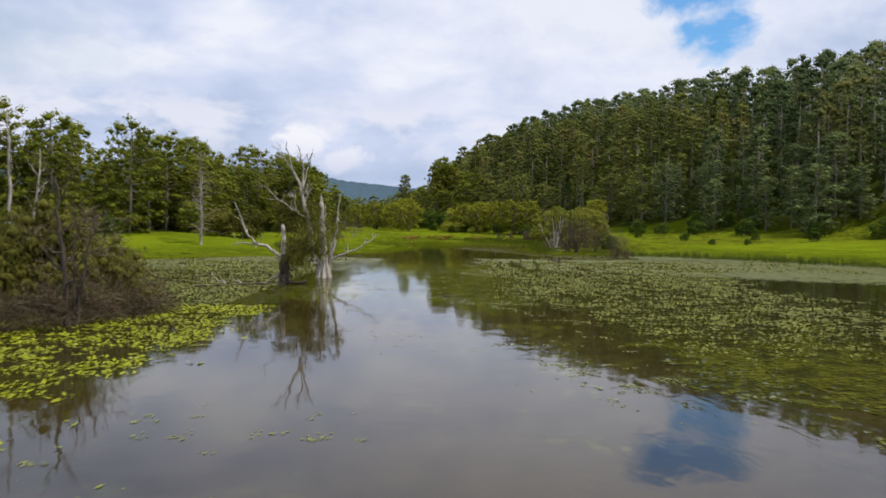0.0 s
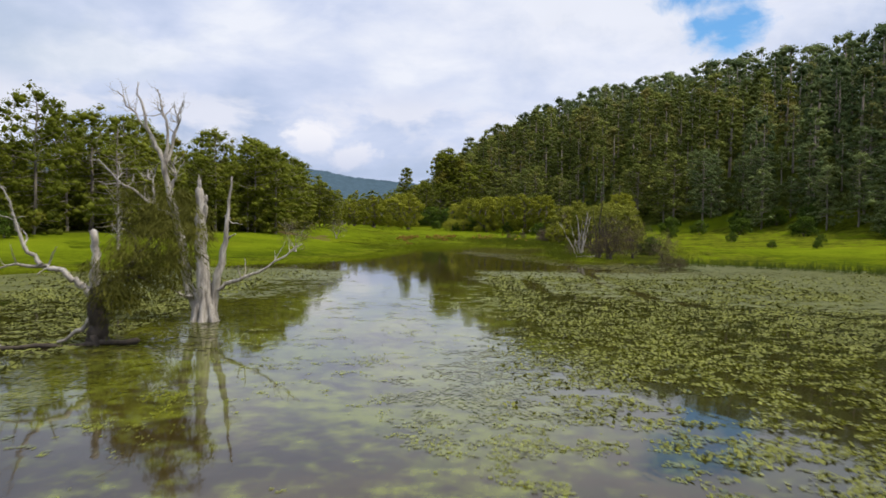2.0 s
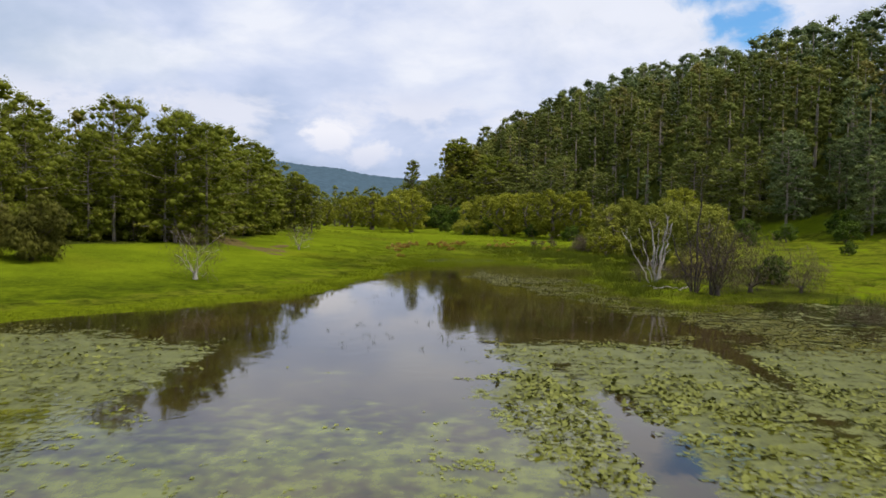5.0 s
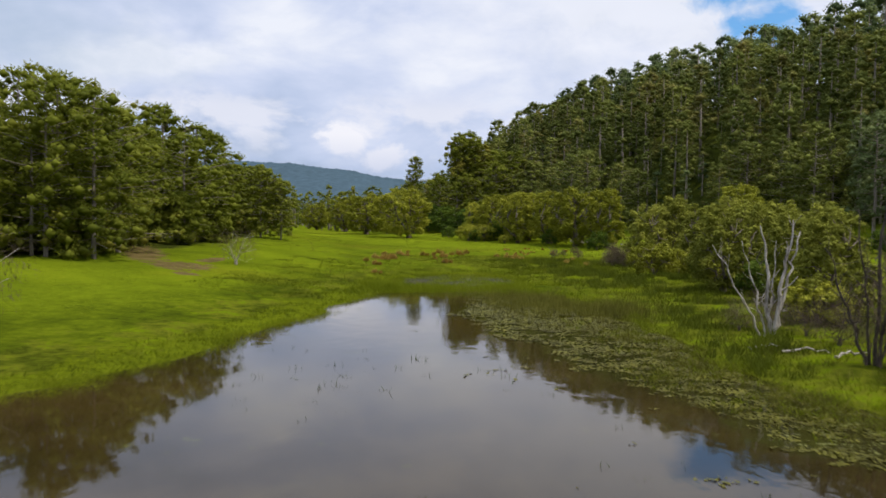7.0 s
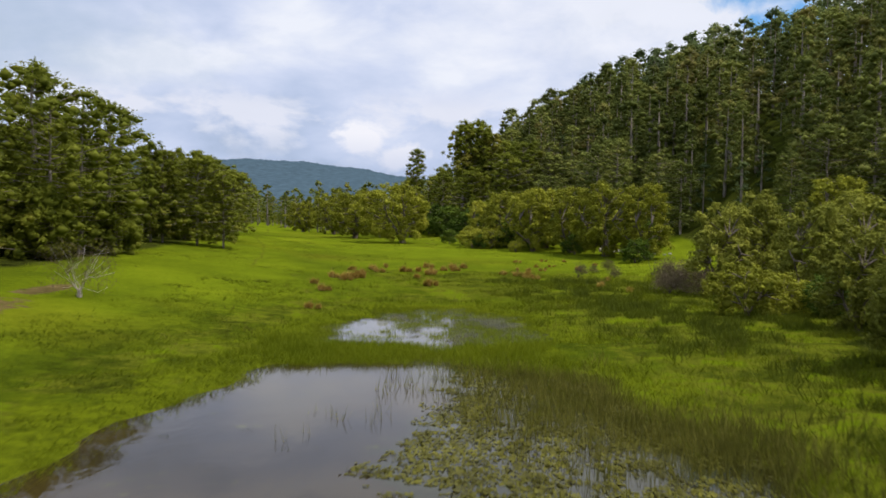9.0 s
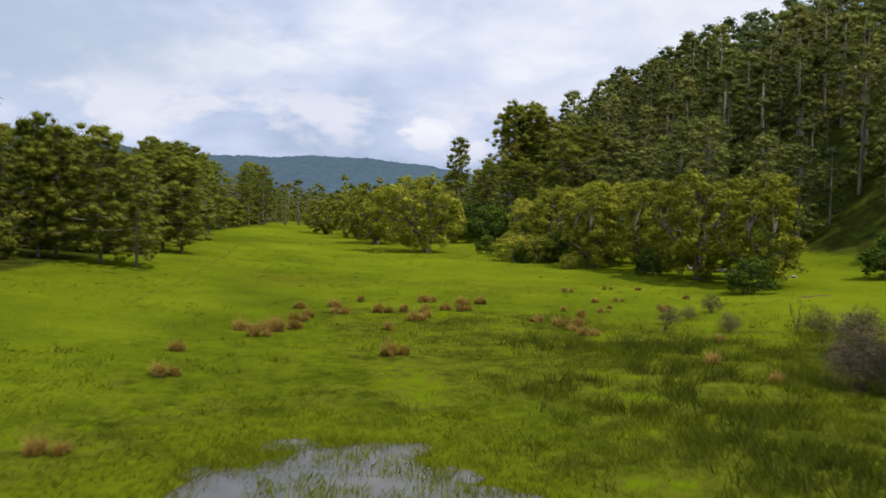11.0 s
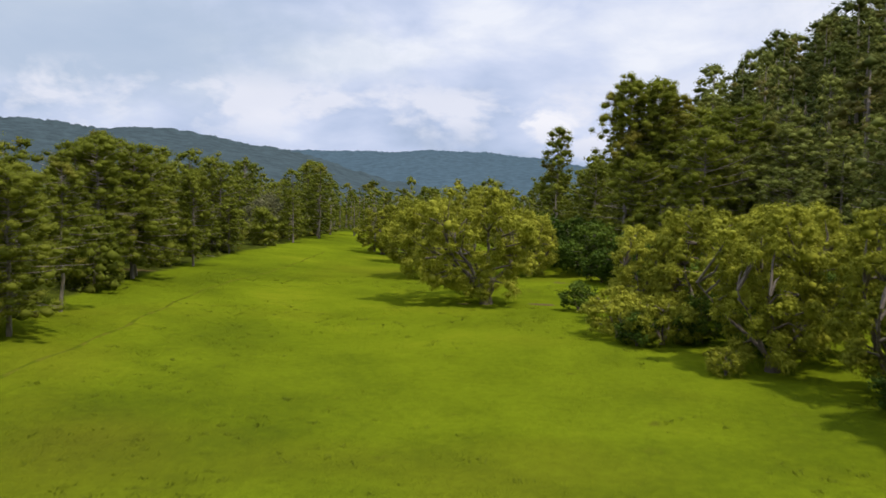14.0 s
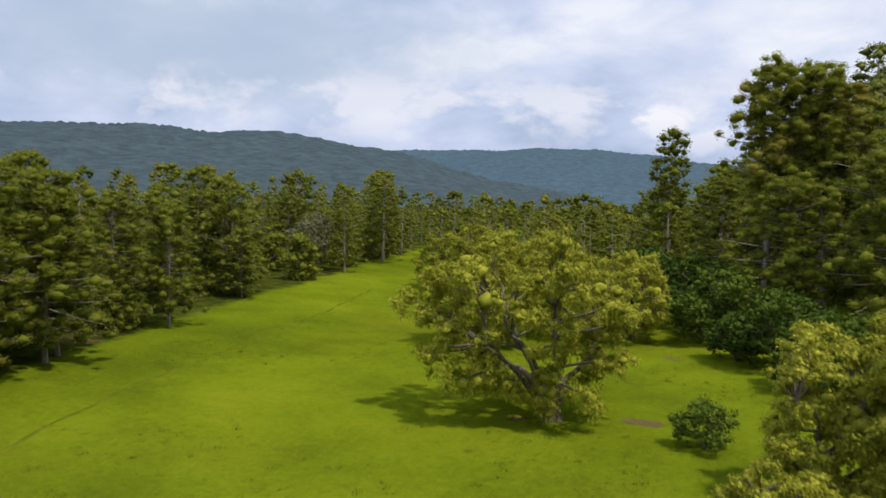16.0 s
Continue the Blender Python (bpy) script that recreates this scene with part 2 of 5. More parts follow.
def water_material():
    m, k = material("still pond water")
    p = place_of(k)
    silt = k.ramp(k.noise(p, 0.12, 5, 0.6), (0.35, (0.018, 0.012, 0.004)), (0.65, (0.042, 0.028, 0.008)))
    share = m.node_tree.nodes.new("ShaderNodeAttribute")
    share.attribute_name = "weed"
    mottle = k.math("ADD", k.math("MULTIPLY", k.noise(p, 1.6, 6, 0.7), 0.65), k.math("MULTIPLY", k.noise(p, 0.3, 3), 0.35))
    grown = k.ramp(k.math("ADD", mottle, k.math("MULTIPLY", share.outputs["Fac"], 0.30)), (0.62, 0.0), (0.74, 0.9))
    silt = k.mix(grown, silt, k.ramp(mottle, (0.35, (0.014, 0.012, 0.004)), (0.65, (0.036, 0.036, 0.007))))
    under = m.node_tree.nodes.new("ShaderNodeAttribute")
    under.attribute_name = "sunken"
    strands = k.math("ADD", k.math("MULTIPLY", k.noise(p, 1.7, 5, 0.62), 0.62), k.math("MULTIPLY", k.noise(p, 0.35, 4), 0.38))
    grown = k.ramp(k.math("ADD", strands, k.math("MULTIPLY", under.outputs["Fac"], 0.20)), (0.60, 0.0), (0.76, 0.8))
    silt = k.mix(grown, silt, k.ramp(strands, (0.35, (0.078, 0.088, 0.008)), (0.65, (0.155, 0.168, 0.016))))
    # the pool's silt is paler: brightness of the mirrored sky mixed into its colour
    shallow = m.node_tree.nodes.new("ShaderNodeAttribute")
    shallow.attribute_name = "shallow"
    silt = k.mix(k.math("MULTIPLY", shallow.outputs["Fac"], 0.5), silt, k.ramp(k.noise(p, 0.9, 5, 0.6), (0.35, (0.105, 0.105, 0.095)), (0.65, (0.165, 0.165, 0.155))))
    ripple_h = k.noise(k.mapped(p, (1, 0.55, 1)), 1.1, 4, 0.55, 0.4)
    calm = k.ramp(k.noise(p, 0.05, 2), (0.35, 0.15), (0.65, 1.0))
    body = k.put("ShaderNodeBsdfPrincipled")
    k.set(body, "Base Color", silt)
    k.set(body, "Roughness", 0.035)
    k.set(body, "IOR", 1.33)
    b = k.put("ShaderNodeBump", Height=k.math("MULTIPLY", ripple_h, calm), Distance=0.012, Strength=1.0)
    k.set(body, "Normal", b.outputs[0])
    # a close mat of small floating leaves, dull where it covers the water
    thick = m.node_tree.nodes.new("ShaderNodeAttribute")
    thick.attribute_name = "mat"
    tiny = k.noise(p, 1.5, 5, 0.58)
    drift = k.noise(p, 0.6, 5, 0.6)
    leaf = k.noise(p, 7.0, 4, 0.62)
    spread = k.math("ADD", k.math("MULTIPLY", leaf, 0.34), k.math("ADD", k.math("MULTIPLY", tiny, 0.46), k.math("MULTIPLY", drift, 0.20)))
    cover = k.math("ADD", spread, k.math("MULTIPLY", thick.outputs["Fac"], 0.365))
    cover = k.ramp(cover, (0.76, 0.0), (0.81, 0.95))
    leafy = k.put("ShaderNodeBsdfPrincipled", Roughness=0.4, Specular_IOR_Level=0.12)
    tilt = k.put("ShaderNodeBump", Height=spread, Distance=0.03, Strength=1.0)
    k.set(leafy, "Normal", tilt.outputs[0])
    k.set(leafy, "Base Color", k.ramp(spread, (0.40, (0.050, 0.052, 0.011)), (0.50, (0.096, 0.100, 0.022)), (0.60, (0.148, 0.152, 0.035))))
    both = k.put("ShaderNodeMixShader")
    k.set(both, "0", cover)
    k.set(both, "1", body.outputs[0])
    k.set(both, "2", leafy.outputs[0])
    out = k.put("ShaderNodeOutputMaterial")
    m.node_tree.links.new(both.outputs[0], out.inputs[0])
    return m


GROUND = ground_material()
WATER = water_material()
PINE = leaf_material("pine needles", (0.116, 0.136, 0.014), (0.198, 0.218, 0.024), (0.285, 0.292, 0.040), passing=0.46, other=(0.270, 0.222, 0.040))
# hill needles are bluer: haze over the slope is mixed into their colour
PINE_HILL = leaf_material("haze-blue hill pine needles", (0.080, 0.112, 0.042), (0.172, 0.212, 0.074), (0.272, 0.302, 0.104), 0.16, 0.42, other=(0.230, 0.210, 0.058))
PINE_OLIVE = leaf_material("olive pine needles", (0.092, 0.110, 0.022), (0.185, 0.206, 0.042), (0.285, 0.294, 0.066), 0.2, 0.36, other=(0.275, 0.220, 0.062))
WILLOW = leaf_material("willow leaves", (0.150, 0.158, 0.013), (0.325, 0.325, 0.031), (0.530, 0.505, 0.068), 0.9, 0.27)
MARSH_WILLOW = leaf_material("dull olive willow leaves", (0.125, 0.134, 0.017), (0.245, 0.252, 0.034), (0.375, 0.366, 0.060), 0.5, 0.28)
BROAD = leaf_material("broad dark leaves", (0.030, 0.054, 0.007), (0.072, 0.112, 0.012), (0.128, 0.172, 0.020), 0.6, 0.2)
GREY = leaf_material("grey-green leaves", (0.100, 0.099, 0.044), (0.185, 0.178, 0.086), (0.280, 0.265, 0.140), 0.5, 0.2)
SCRUB = leaf_material("dry olive scrub", (0.060, 0.060, 0.010), (0.130, 0.125, 0.020), (0.215, 0.195, 0.040), 0.7)
TWIGS = leaf_material("grey brown twigs", (0.060, 0.044, 0.026), (0.122, 0.090, 0.055), (0.200, 0.155, 0.100), 0.8, 0.1, 0.9)
SEDGE = leaf_material("marsh sedge", (0.058, 0.072, 0.004), (0.115, 0.140, 0.005), (0.195, 0.208, 0.008), 0.22, 0.45)
MEADOW_GRASS = leaf_material("meadow grass blades", (0.125, 0.155, 0.006), (0.168, 0.200, 0.008), (0.215, 0.235, 0.012), 0.12, 0.5)
RANK_SEDGE = leaf_material("rank dark sedge", (0.050, 0.062, 0.006), (0.092, 0.112, 0.008), (0.150, 0.168, 0.014), 0.45, 0.45)
REED = leaf_material("dark green reeds", (0.035, 0.055, 0.010), (0.075, 0.100, 0.014), (0.120, 0.140, 0.026), 0.3, 0.25)
STRAW = leaf_material("brown tussock straw", (0.225, 0.140, 0.026), (0.430, 0.285, 0.066), (0.640, 0.470, 0.160), 2.6, 0.45, 0.9)
PADS = leaf_material("floating pond weed", (0.076, 0.080, 0.015), (0.138, 0.143, 0.028), (0.215, 0.219, 0.047), 0.5, 0.0, 0.5, shine=0.08)
DARK_PADS = leaf_material("dark floating leaves", (0.040, 0.036, 0.005), (0.086, 0.080, 0.009), (0.160, 0.148, 0.017), 0.9, 0.0, 0.5, shine=0.08)
WET_PADS = leaf_material("wet floating leaves", (0.062, 0.064, 0.006), (0.135, 0.136, 0.013), (0.245, 0.241, 0.024), 0.9, 0.0, 0.06, shine=0.28)
CARPET = leaf_material("lime weed carpet", (0.125, 0.140, 0.005), (0.205, 0.222, 0.008), (0.290, 0.300, 0.014), 0.3, 0.0, 0.5, shine=0.08)
LIME = leaf_material("lime pond weed", (0.105, 0.118, 0.004), (0.168, 0.182, 0.006), (0.240, 0.250, 0.010), 0.3, 0.0, 0.30, shine=0.16)
PINE_BARK = bark_material("pine bark", (0.085, 0.066, 0.050), (0.300, 0.250, 0.200))
WILLOW_BARK = bark_material("willow bark", (0.055, 0.040, 0.028), (0.170, 0.135, 0.100))
DEAD_WOOD = bark_material("weathered dead wood", (0.095, 0.076, 0.058), (0.500, 0.445, 0.375))
WET_WOOD = bark_material("dark wet wood", (0.022, 0.016, 0.011), (0.075, 0.056, 0.038))


# ---- terrain ----
HILL_TOP, HILL_RUN = 47.0, 55.0
# The lake's shore, the foot of the wooded hill and the edge of the lower wood, in plan
SHORE = ((-90, -60), (-75, 30), (-60, 72), (-34, 83), (-24, 94), (-14, 106), (-8.5, 113), (-6, 124), (-5, 135), (-3.2, 147),
         (3, 150), (9, 145), (12, 137), (13.3, 124), (13.5, 115), (15.5, 112), (23, 116), (31, 113), (41, 104), (50, 88), (64, 64), (80, 20), (85, -60))
POOL = ((-3.5, 153), (-2.8, 162), (0, 168), (3, 168.5), (6.5, 164), (8, 156), (4, 151))
HILL_FOOT = ((130, -80), (118, 40), (98, 100), (80, 138), (60, 172), (44, 204), (33, 226), (23, 248), (10, 274), (-5, 300), (-14, 335), (-16, 420), (-10, 560))
WOOD_EDGE = ((-120, 20), (-75, 84), (-50, 106), (-36, 128), (-27, 150), (-26, 172), (-30, 205), (-36, 228), (-46, 258), (-52, 285), (-66, 330), (-90, 420), (-120, 560))


ISLETS = ((-17.0, 33.8, 3.2, 4.6, 1.5), (-13.6, 51.6, 3.0, 0.6, 1.12))


def to_line(x, y, line, closed=False):
    """Distance from points to a broken line, and on which side they lie (positive: to its right)."""
    p = np.array(line + line[:1] if closed else line, float)
    best, side = np.full(np.shape(x), 1e9), np.zeros(np.shape(x))
    for a, b in zip(p[:-1], p[1:]):
        d = b - a
        u = np.clip(((x - a[0]) * d[0] + (y - a[1]) * d[1]) / (d @ d), 0, 1)
        r = np.hypot(x - a[0] - u * d[0], y - a[1] - u * d[1])
        s = d[1] * (x - a[0]) - d[0] * (y - a[1])
        side = np.where(r < best - 1e-9, s, side)
        best = np.minimum(best, r)
    return best, np.sign(side)


def inside(x, y, line):
    p, hit = np.array(line, float), np.zeros(np.shape(x), bool)
    for a, b in zip(p, np.roll(p, -1, 0)):
        cross = ((a[1] > y) != (b[1] > y)) & (x < (b[0] - a[0]) * (y - a[1]) / (b[1] - a[1] + 1e-12) + a[0])
        hit ^= cross
    return hit


def ease(v, a, b):
    u = np.clip((v - a) / (b - a), 0, 1)
    return u * u * (3 - 2 * u)


def ripple(x, y, s, k=0.0):
    return (np.sin(x / s + 1.7 * np.sin(y / s * 0.6 + k)) + np.sin(y / s * 1.13 + 1.3 * np.sin(x / s * 0.7 + 2 * k))) * 0.5


def lake_depth(x, y):
    """Metres from the shore, positive on land."""
    d, _ = to_line(x, y, SHORE, True)
    d = np.where(inside(x, y, SHORE), -d, d)
    p, _ = to_line(x, y, POOL, True)
    p = np.where(inside(x, y, POOL), -np.minimum(p, 1.0), p) + 0.75 * ripple(x, y, 0.62, 4) * np.exp(-p / 2.5) + 0.45 * ripple(x, y, 0.3, 1) * np.exp(-p / 2.0)
    return np.minimum(d, p) + 0.45 * ripple(x, y, 1.9) + 0.3 * ripple(x, y, 0.8, 2)


def height(x, y):
    """The ground's height in metres over the lake."""
    x, y = np.asarray(x, float), np.asarray(y, float)
    d = lake_depth(x, y)
    shore = np.where(d < 0, np.maximum(0.22 * d, -1.1), 0.05 * np.minimum(d, 10) + 0.02 * np.clip(d - 10, 0, 40))
    shore = shore + ease(y, 200, 300) * 1.0
    hd, hs = to_line(x, y, HILL_FOOT)
    s = hd * hs
    slope = np.where(s > 0, HILL_TOP * (1 - np.exp(-s / HILL_RUN)), 0) * ease(s, -8, 25) + 1.2 * ease(s, -25, 5)
    wd, ws = to_line(x, y, WOOD_EDGE)
    w = -wd * ws
    low = 1.6 * ease(w, -22, 6) + np.where(w > 0, (13 - 7 * ease(y, 170, 250)) * (1 - np.exp(-w / 60)), 0) * ease(w, 0, 30)
    islet = sum(h * np.exp(-(((x - cx) / rx) ** 2 + ((y - cy) / ry) ** 2)) for cx, cy, rx, ry, h in ISLETS)
    bumps = (0.10 * ripple(x, y, 7) + 0.05 * ripple(x, y, 2.6, 1)) * ease(d, 0.5, 8)
    hump = np.clip(ripple(x, y, 0.62, 3) + 0.5 * ripple(x, y, 1.3, 5), 0, 1.4)
    bumps = bumps + 0.11 * hump * ease(d, 0.2, 1.5) * (1 - ease(y, 190, 206)) * (1 - ease(low + slope, 0.6, 1.4))
    far = ease(np.hypot(x, y - 150), 700, 1500)
    return (shore + islet + slope + low + bumps) * (1 - far) + 1.0 * far



def ground_at(x, y):
    return float(height(np.array([x]), np.array([y]))[0])


def mesh_object(name, verts, faces, mat, parent=None, smooth=False):
    """One mesh object from arrays; faces: one array of equal polygons, or several."""
    me = bpy.data.meshes.new(name)
    groups = faces if isinstance(faces, list) else [faces]
    groups = [np.asarray(g, np.int32) for g in groups if len(g)]
    verts = np.asarray(verts, np.float32)
    me.vertices.add(len(verts))
    me.vertices.foreach_set("co", verts.ravel())
    loops = np.concatenate([g.ravel() for g in groups])
    sizes = np.concatenate([np.full(len(g), g.shape[1], np.int32) for g in groups])
    me.loops.add(len(loops))
    me.loops.foreach_set("vertex_index", loops)
    me.polygons.add(len(sizes))
    me.polygons.foreach_set("loop_start", np.concatenate([[0], np.cumsum(sizes)[:-1]]).astype(np.int32))
    if smooth:
        me.polygons.foreach_set("use_smooth", np.ones(len(sizes), bool))
    me.update(calc_edges=True)
    me.materials.append(mat)
    ob = new(name, me)
    if parent:
        ob.parent = parent
    return ob


def spaced(low, a, b, high, step, growth=1.22):
    core = list(np.arange(a, b + 0.1, step))
    left, right, s = [], [], step
    x = a
    while x > low:
        s *= growth
        x -= s
        left.append(max(x, low))
    x, s = b, step
    while x < high:
        s *= growth
        x += s
        right.append(min(x, high))
    return np.array(left[::-1] + core + right)


def grid_faces(nx, ny):
    i = np.arange(nx * ny).reshape(ny, nx)
    return np.stack([i[:-1, :-1], i[:-1, 1:], i[1:, 1:], i[1:, :-1]], -1).reshape(-1, 4)


def denser(line, a, b):
    """The same spacing with each step between a and b halved."""
    extra = [(u + v) / 2 for u, v in zip(line[:-1], line[1:]) if a < u < b]
    return np.sort(np.concatenate([line, extra]))


gx, gy = denser(spaced(-4300, -40, 40, 4300, 0.75, 1.12), -7, 12), denser(spaced(-3500, 80, 262, 4600, 0.75, 1.12), 147, 172)
X, Y = np.meshgrid(gx, gy)
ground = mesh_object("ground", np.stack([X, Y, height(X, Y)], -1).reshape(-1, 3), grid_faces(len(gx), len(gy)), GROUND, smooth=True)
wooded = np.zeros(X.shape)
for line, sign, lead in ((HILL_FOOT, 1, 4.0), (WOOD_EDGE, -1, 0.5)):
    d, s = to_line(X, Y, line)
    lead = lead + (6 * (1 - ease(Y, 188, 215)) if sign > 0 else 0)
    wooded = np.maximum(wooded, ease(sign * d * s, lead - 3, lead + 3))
# patch by the dead trees: shade under the shrubs put into the ground colour
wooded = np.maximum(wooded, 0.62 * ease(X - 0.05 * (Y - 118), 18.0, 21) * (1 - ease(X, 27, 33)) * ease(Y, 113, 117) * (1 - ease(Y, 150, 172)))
worn = np.zeros(X.shape)
for x, y, rx, ry, turn in ((-6.0, 251.9, 1.5, 0.8, 0.1), (-12.4, 249.4, 0.8, 0.5, 0.3), (-20.0, 152, 2.6, 4.4, 0.1), (-20.0, 160, 1.0, 3.0, 0.0), (-26.0, 159, 2.0, 9.0, 0.42), (-17.6, 147, 1.0, 1.4, 0.0), (-45.6, 248.7, 2.2, 1.3, 0.2), (24.9, 205.6, 1.6, 0.5, 0.3), (-7.2, 269.5, 1.3, 1.0, 0.0)):
    u = (X - x) * math.cos(turn) + (Y - y) * math.sin(turn)
    v = (Y - y) * math.cos(turn) - (X - x) * math.sin(turn)
    worn = np.maximum(worn, np.exp(-((u / rx) ** 2 + (v / ry) ** 2) * 0.9))
shore_d = lake_depth(X, Y)
# share of rank sedge; on the right bank it also paints in shrub shade
rank = ease(X - 0.06 * (Y - 150), 8, 14) * ease(Y, 106, 114) * (1 - ease(Y, 184, 200)) * (1 - ease(X, 34, 44))
rank = np.maximum(rank, 0.85 * np.exp(-((shore_d - 4.5) / 2.2) ** 2) * (X < 4) * (Y > 84) * (1 - ease(Y, 178, 192)))
rank = np.maximum(rank, 0.25 * ease(Y, 140, 150) * (1 - ease(Y, 176, 192)) * (1 - ease(-X, 6, 11)))
rank = np.maximum(rank, 1.5 * ease(X, 12.5, 18) * ease(Y, 138, 146) * (1 - ease(Y, 176, 188)))
rank = np.maximum(rank, 1.1 * ease(Y, 148, 156) * (1 - ease(Y, 182, 196)) * ease(X - 0.25 * (170 - Y), 3, 12))
rank = np.maximum(rank, 1.6 * ease(X + 0.45 * (Y - 181), -3.5, -0.5) * ease(Y, 170, 178) * (1 - ease(Y + 0.25 * np.maximum(X - 7, 0) ** 1.3, 192, 196)) * (1 - ease(X, 16, 21)))
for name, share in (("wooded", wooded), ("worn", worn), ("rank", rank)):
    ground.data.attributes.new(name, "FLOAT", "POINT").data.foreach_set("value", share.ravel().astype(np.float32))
tagged(ground, "bright green meadow rising from a marshy lake shore", "ground", kind="structure")


# ---- tools for plants ----
def unit(v):
    return v / np.maximum(np.linalg.norm(v, axis=-1, keepdims=True), 1e-9)


class Wood:
    """Tapered round limbs gathered in one mesh."""

    def __init__(self):
        self.v, self.f, self.n = [], [], 0

    def tube(self, pts, radii, sides=6):
        pts = np.asarray(pts, float)
        along = unit(np.gradient(pts, axis=0))
        side = unit(np.cross(along, (0.31, 0.83, 0.11)))
        other = np.cross(along, side)
        a = np.linspace(0, 2 * math.pi, sides, endpoint=False)
        ring = (np.cos(a)[None, :, None] * side[:, None] + np.sin(a)[None, :, None] * other[:, None]) * np.asarray(radii)[:, None, None]
        v = (pts[:, None] + ring).reshape(-1, 3)
        i = np.arange(len(pts) * sides).reshape(len(pts), sides) + self.n
        j = np.roll(i, -1, 1)
        self.v.append(v)
        self.f.append(np.stack([i[:-1], j[:-1], j[1:], i[1:]], -1).reshape(-1, 4))
        self.n += len(v)
        tip = np.array([pts[-1] + along[-1] * radii[-1] * 0.7])
        self.v.append(tip)
        self.f.append(np.stack([i[-1], j[-1], np.full(sides, self.n), np.full(sides, self.n)], -1))
        self.n += 1

    def limb(self, rng, start, way, length, radius, wiggle=0.25, lift=0.1, end=0.35, n=7, sides=6):
        """A crooked limb; gives its points and radii."""
        p, d, pts = np.array(start, float), unit(np.array(way, float)), []
        for i in range(n):
            pts.append(p.copy())
            d = unit(d + rng.normal(0, wiggle, 3) + np.array((0, 0, lift)))
            p = p + d * length / (n - 1)
        radii = radius * np.linspace(1, end, n)
        self.tube(pts, radii, sides)
        return np.array(pts), radii

    def make(self, name, mat, parent):
        v, f = np.concatenate(self.v), np.concatenate(self.f)
        flat = f[:, 2] == f[:, 3]
        return mesh_object(name, v, [f[~flat], f[flat][:, :3]], mat, parent, True)


def leaf_blades(rng, roots, ways, faces_to, long, wide):
    """Three-cornered sprays of leaves, broad in the middle of their length, each facing the given way."""
    n = len(roots)
    ways = unit(ways)
    across = unit(np.cross(ways, faces_to)) * wide * rng.uniform(0.6, 1.3, (n, 1))
    size = long * rng.uniform(0.6, 1.4, (n, 1))
    skew = rng.uniform(0.1, 0.6, (n, 1))
    v = np.stack([roots + across, roots + ways * size * skew - across, roots + ways * size], 1)
    return v.reshape(-1, 3), np.arange(3 * n).reshape(n, 3)


def clump_leaves(rng, centres, radii, per, long, wide, droop=0.0, flatten=0.8, up=0.0, loose=0.4, deep=0.6):
    """Leaves in lumps: they lie on each lump's skin like feathers, hanging by droop, else splayed outward."""
    c, r = np.repeat(centres, per, 0), np.repeat(radii, per)[:, None]
    d = unit(rng.normal(0, 1, (len(c), 3)) + np.array((0, 0, up)))
    roots = c + d * r * (deep + (1.3 - deep) * rng.random((len(c), 1)) ** 1.6) * np.array((1, 1, flatten))
    skin = unit(d * np.array((1, 1, 1 / flatten)) + rng.normal(0, loose, d.shape))
    if droop:
        ways = np.array((0, 0, -1.0)) + d * np.array((0.9, 0.9, 0.3)) * (1 - 0.6 * droop) + rng.normal(0, 0.22, d.shape)
    else:
        ways = d * np.array((1, 1, 0.4)) + rng.normal(0, 0.5, d.shape) + np.array((0, 0, 0.15))
    return leaf_blades(rng, roots, ways, skin, long, wide)


SHELLS = {}
for _size, _ring in (("coarse", 4), ("round", 5)):
    _a = np.arange(_ring) * 2 * math.pi / _ring
    if _ring == 4:
        _v = np.concatenate([[(0, 0, -1)], np.c_[np.cos(_a), np.sin(_a), 0 * _a], [(0, 0, 1)]])
        _f = [(0, 1 + (i + 1) % 4, 1 + i) for i in range(4)] + [(5, 1 + i, 1 + (i + 1) % 4) for i in range(4)]
    else:
        _h, _w = 1 / math.sqrt(5), 2 / math.sqrt(5)
        _v = np.concatenate([[(0, 0, -1)], np.c_[_w * np.cos(_a), _w * np.sin(_a), 0 * _a - _h], np.c_[_w * np.cos(_a + math.pi / 5), _w * np.sin(_a + math.pi / 5), 0 * _a + _h], [(0, 0, 1)]])
        _f = []
        for i in range(5):
            j = (i + 1) % 5
            _f += [(0, 1 + j, 1 + i), (1 + i, 1 + j, 6 + i), (6 + i, 1 + j, 6 + j), (11, 6 + i, 6 + j)]
    SHELLS[_size] = (np.array(_v, float), np.array(_f))


def lump_cores(rng, centres, radii, flatten, size="round"):
    """The close-grown inside of each lump: a small uneven solid."""
    v, f = SHELLS[size]
    n = len(centres)
    a = rng.uniform(0, 6.283, n)
    c, s = np.cos(a)[:, None], np.sin(a)[:, None]
    w = v[None] * rng.uniform(0.7, 1.2, (n, len(v), 1))
    w = np.stack([w[..., 0] * c - w[..., 1] * s, w[..., 0] * s + w[..., 1] * c, w[..., 2] * flatten], -1)
    w = centres[:, None] + w * radii[:, None, None]
    return w.reshape(-1, 3), (f[None] + (np.arange(n) * len(v))[:, None, None]).reshape(-1, 3)


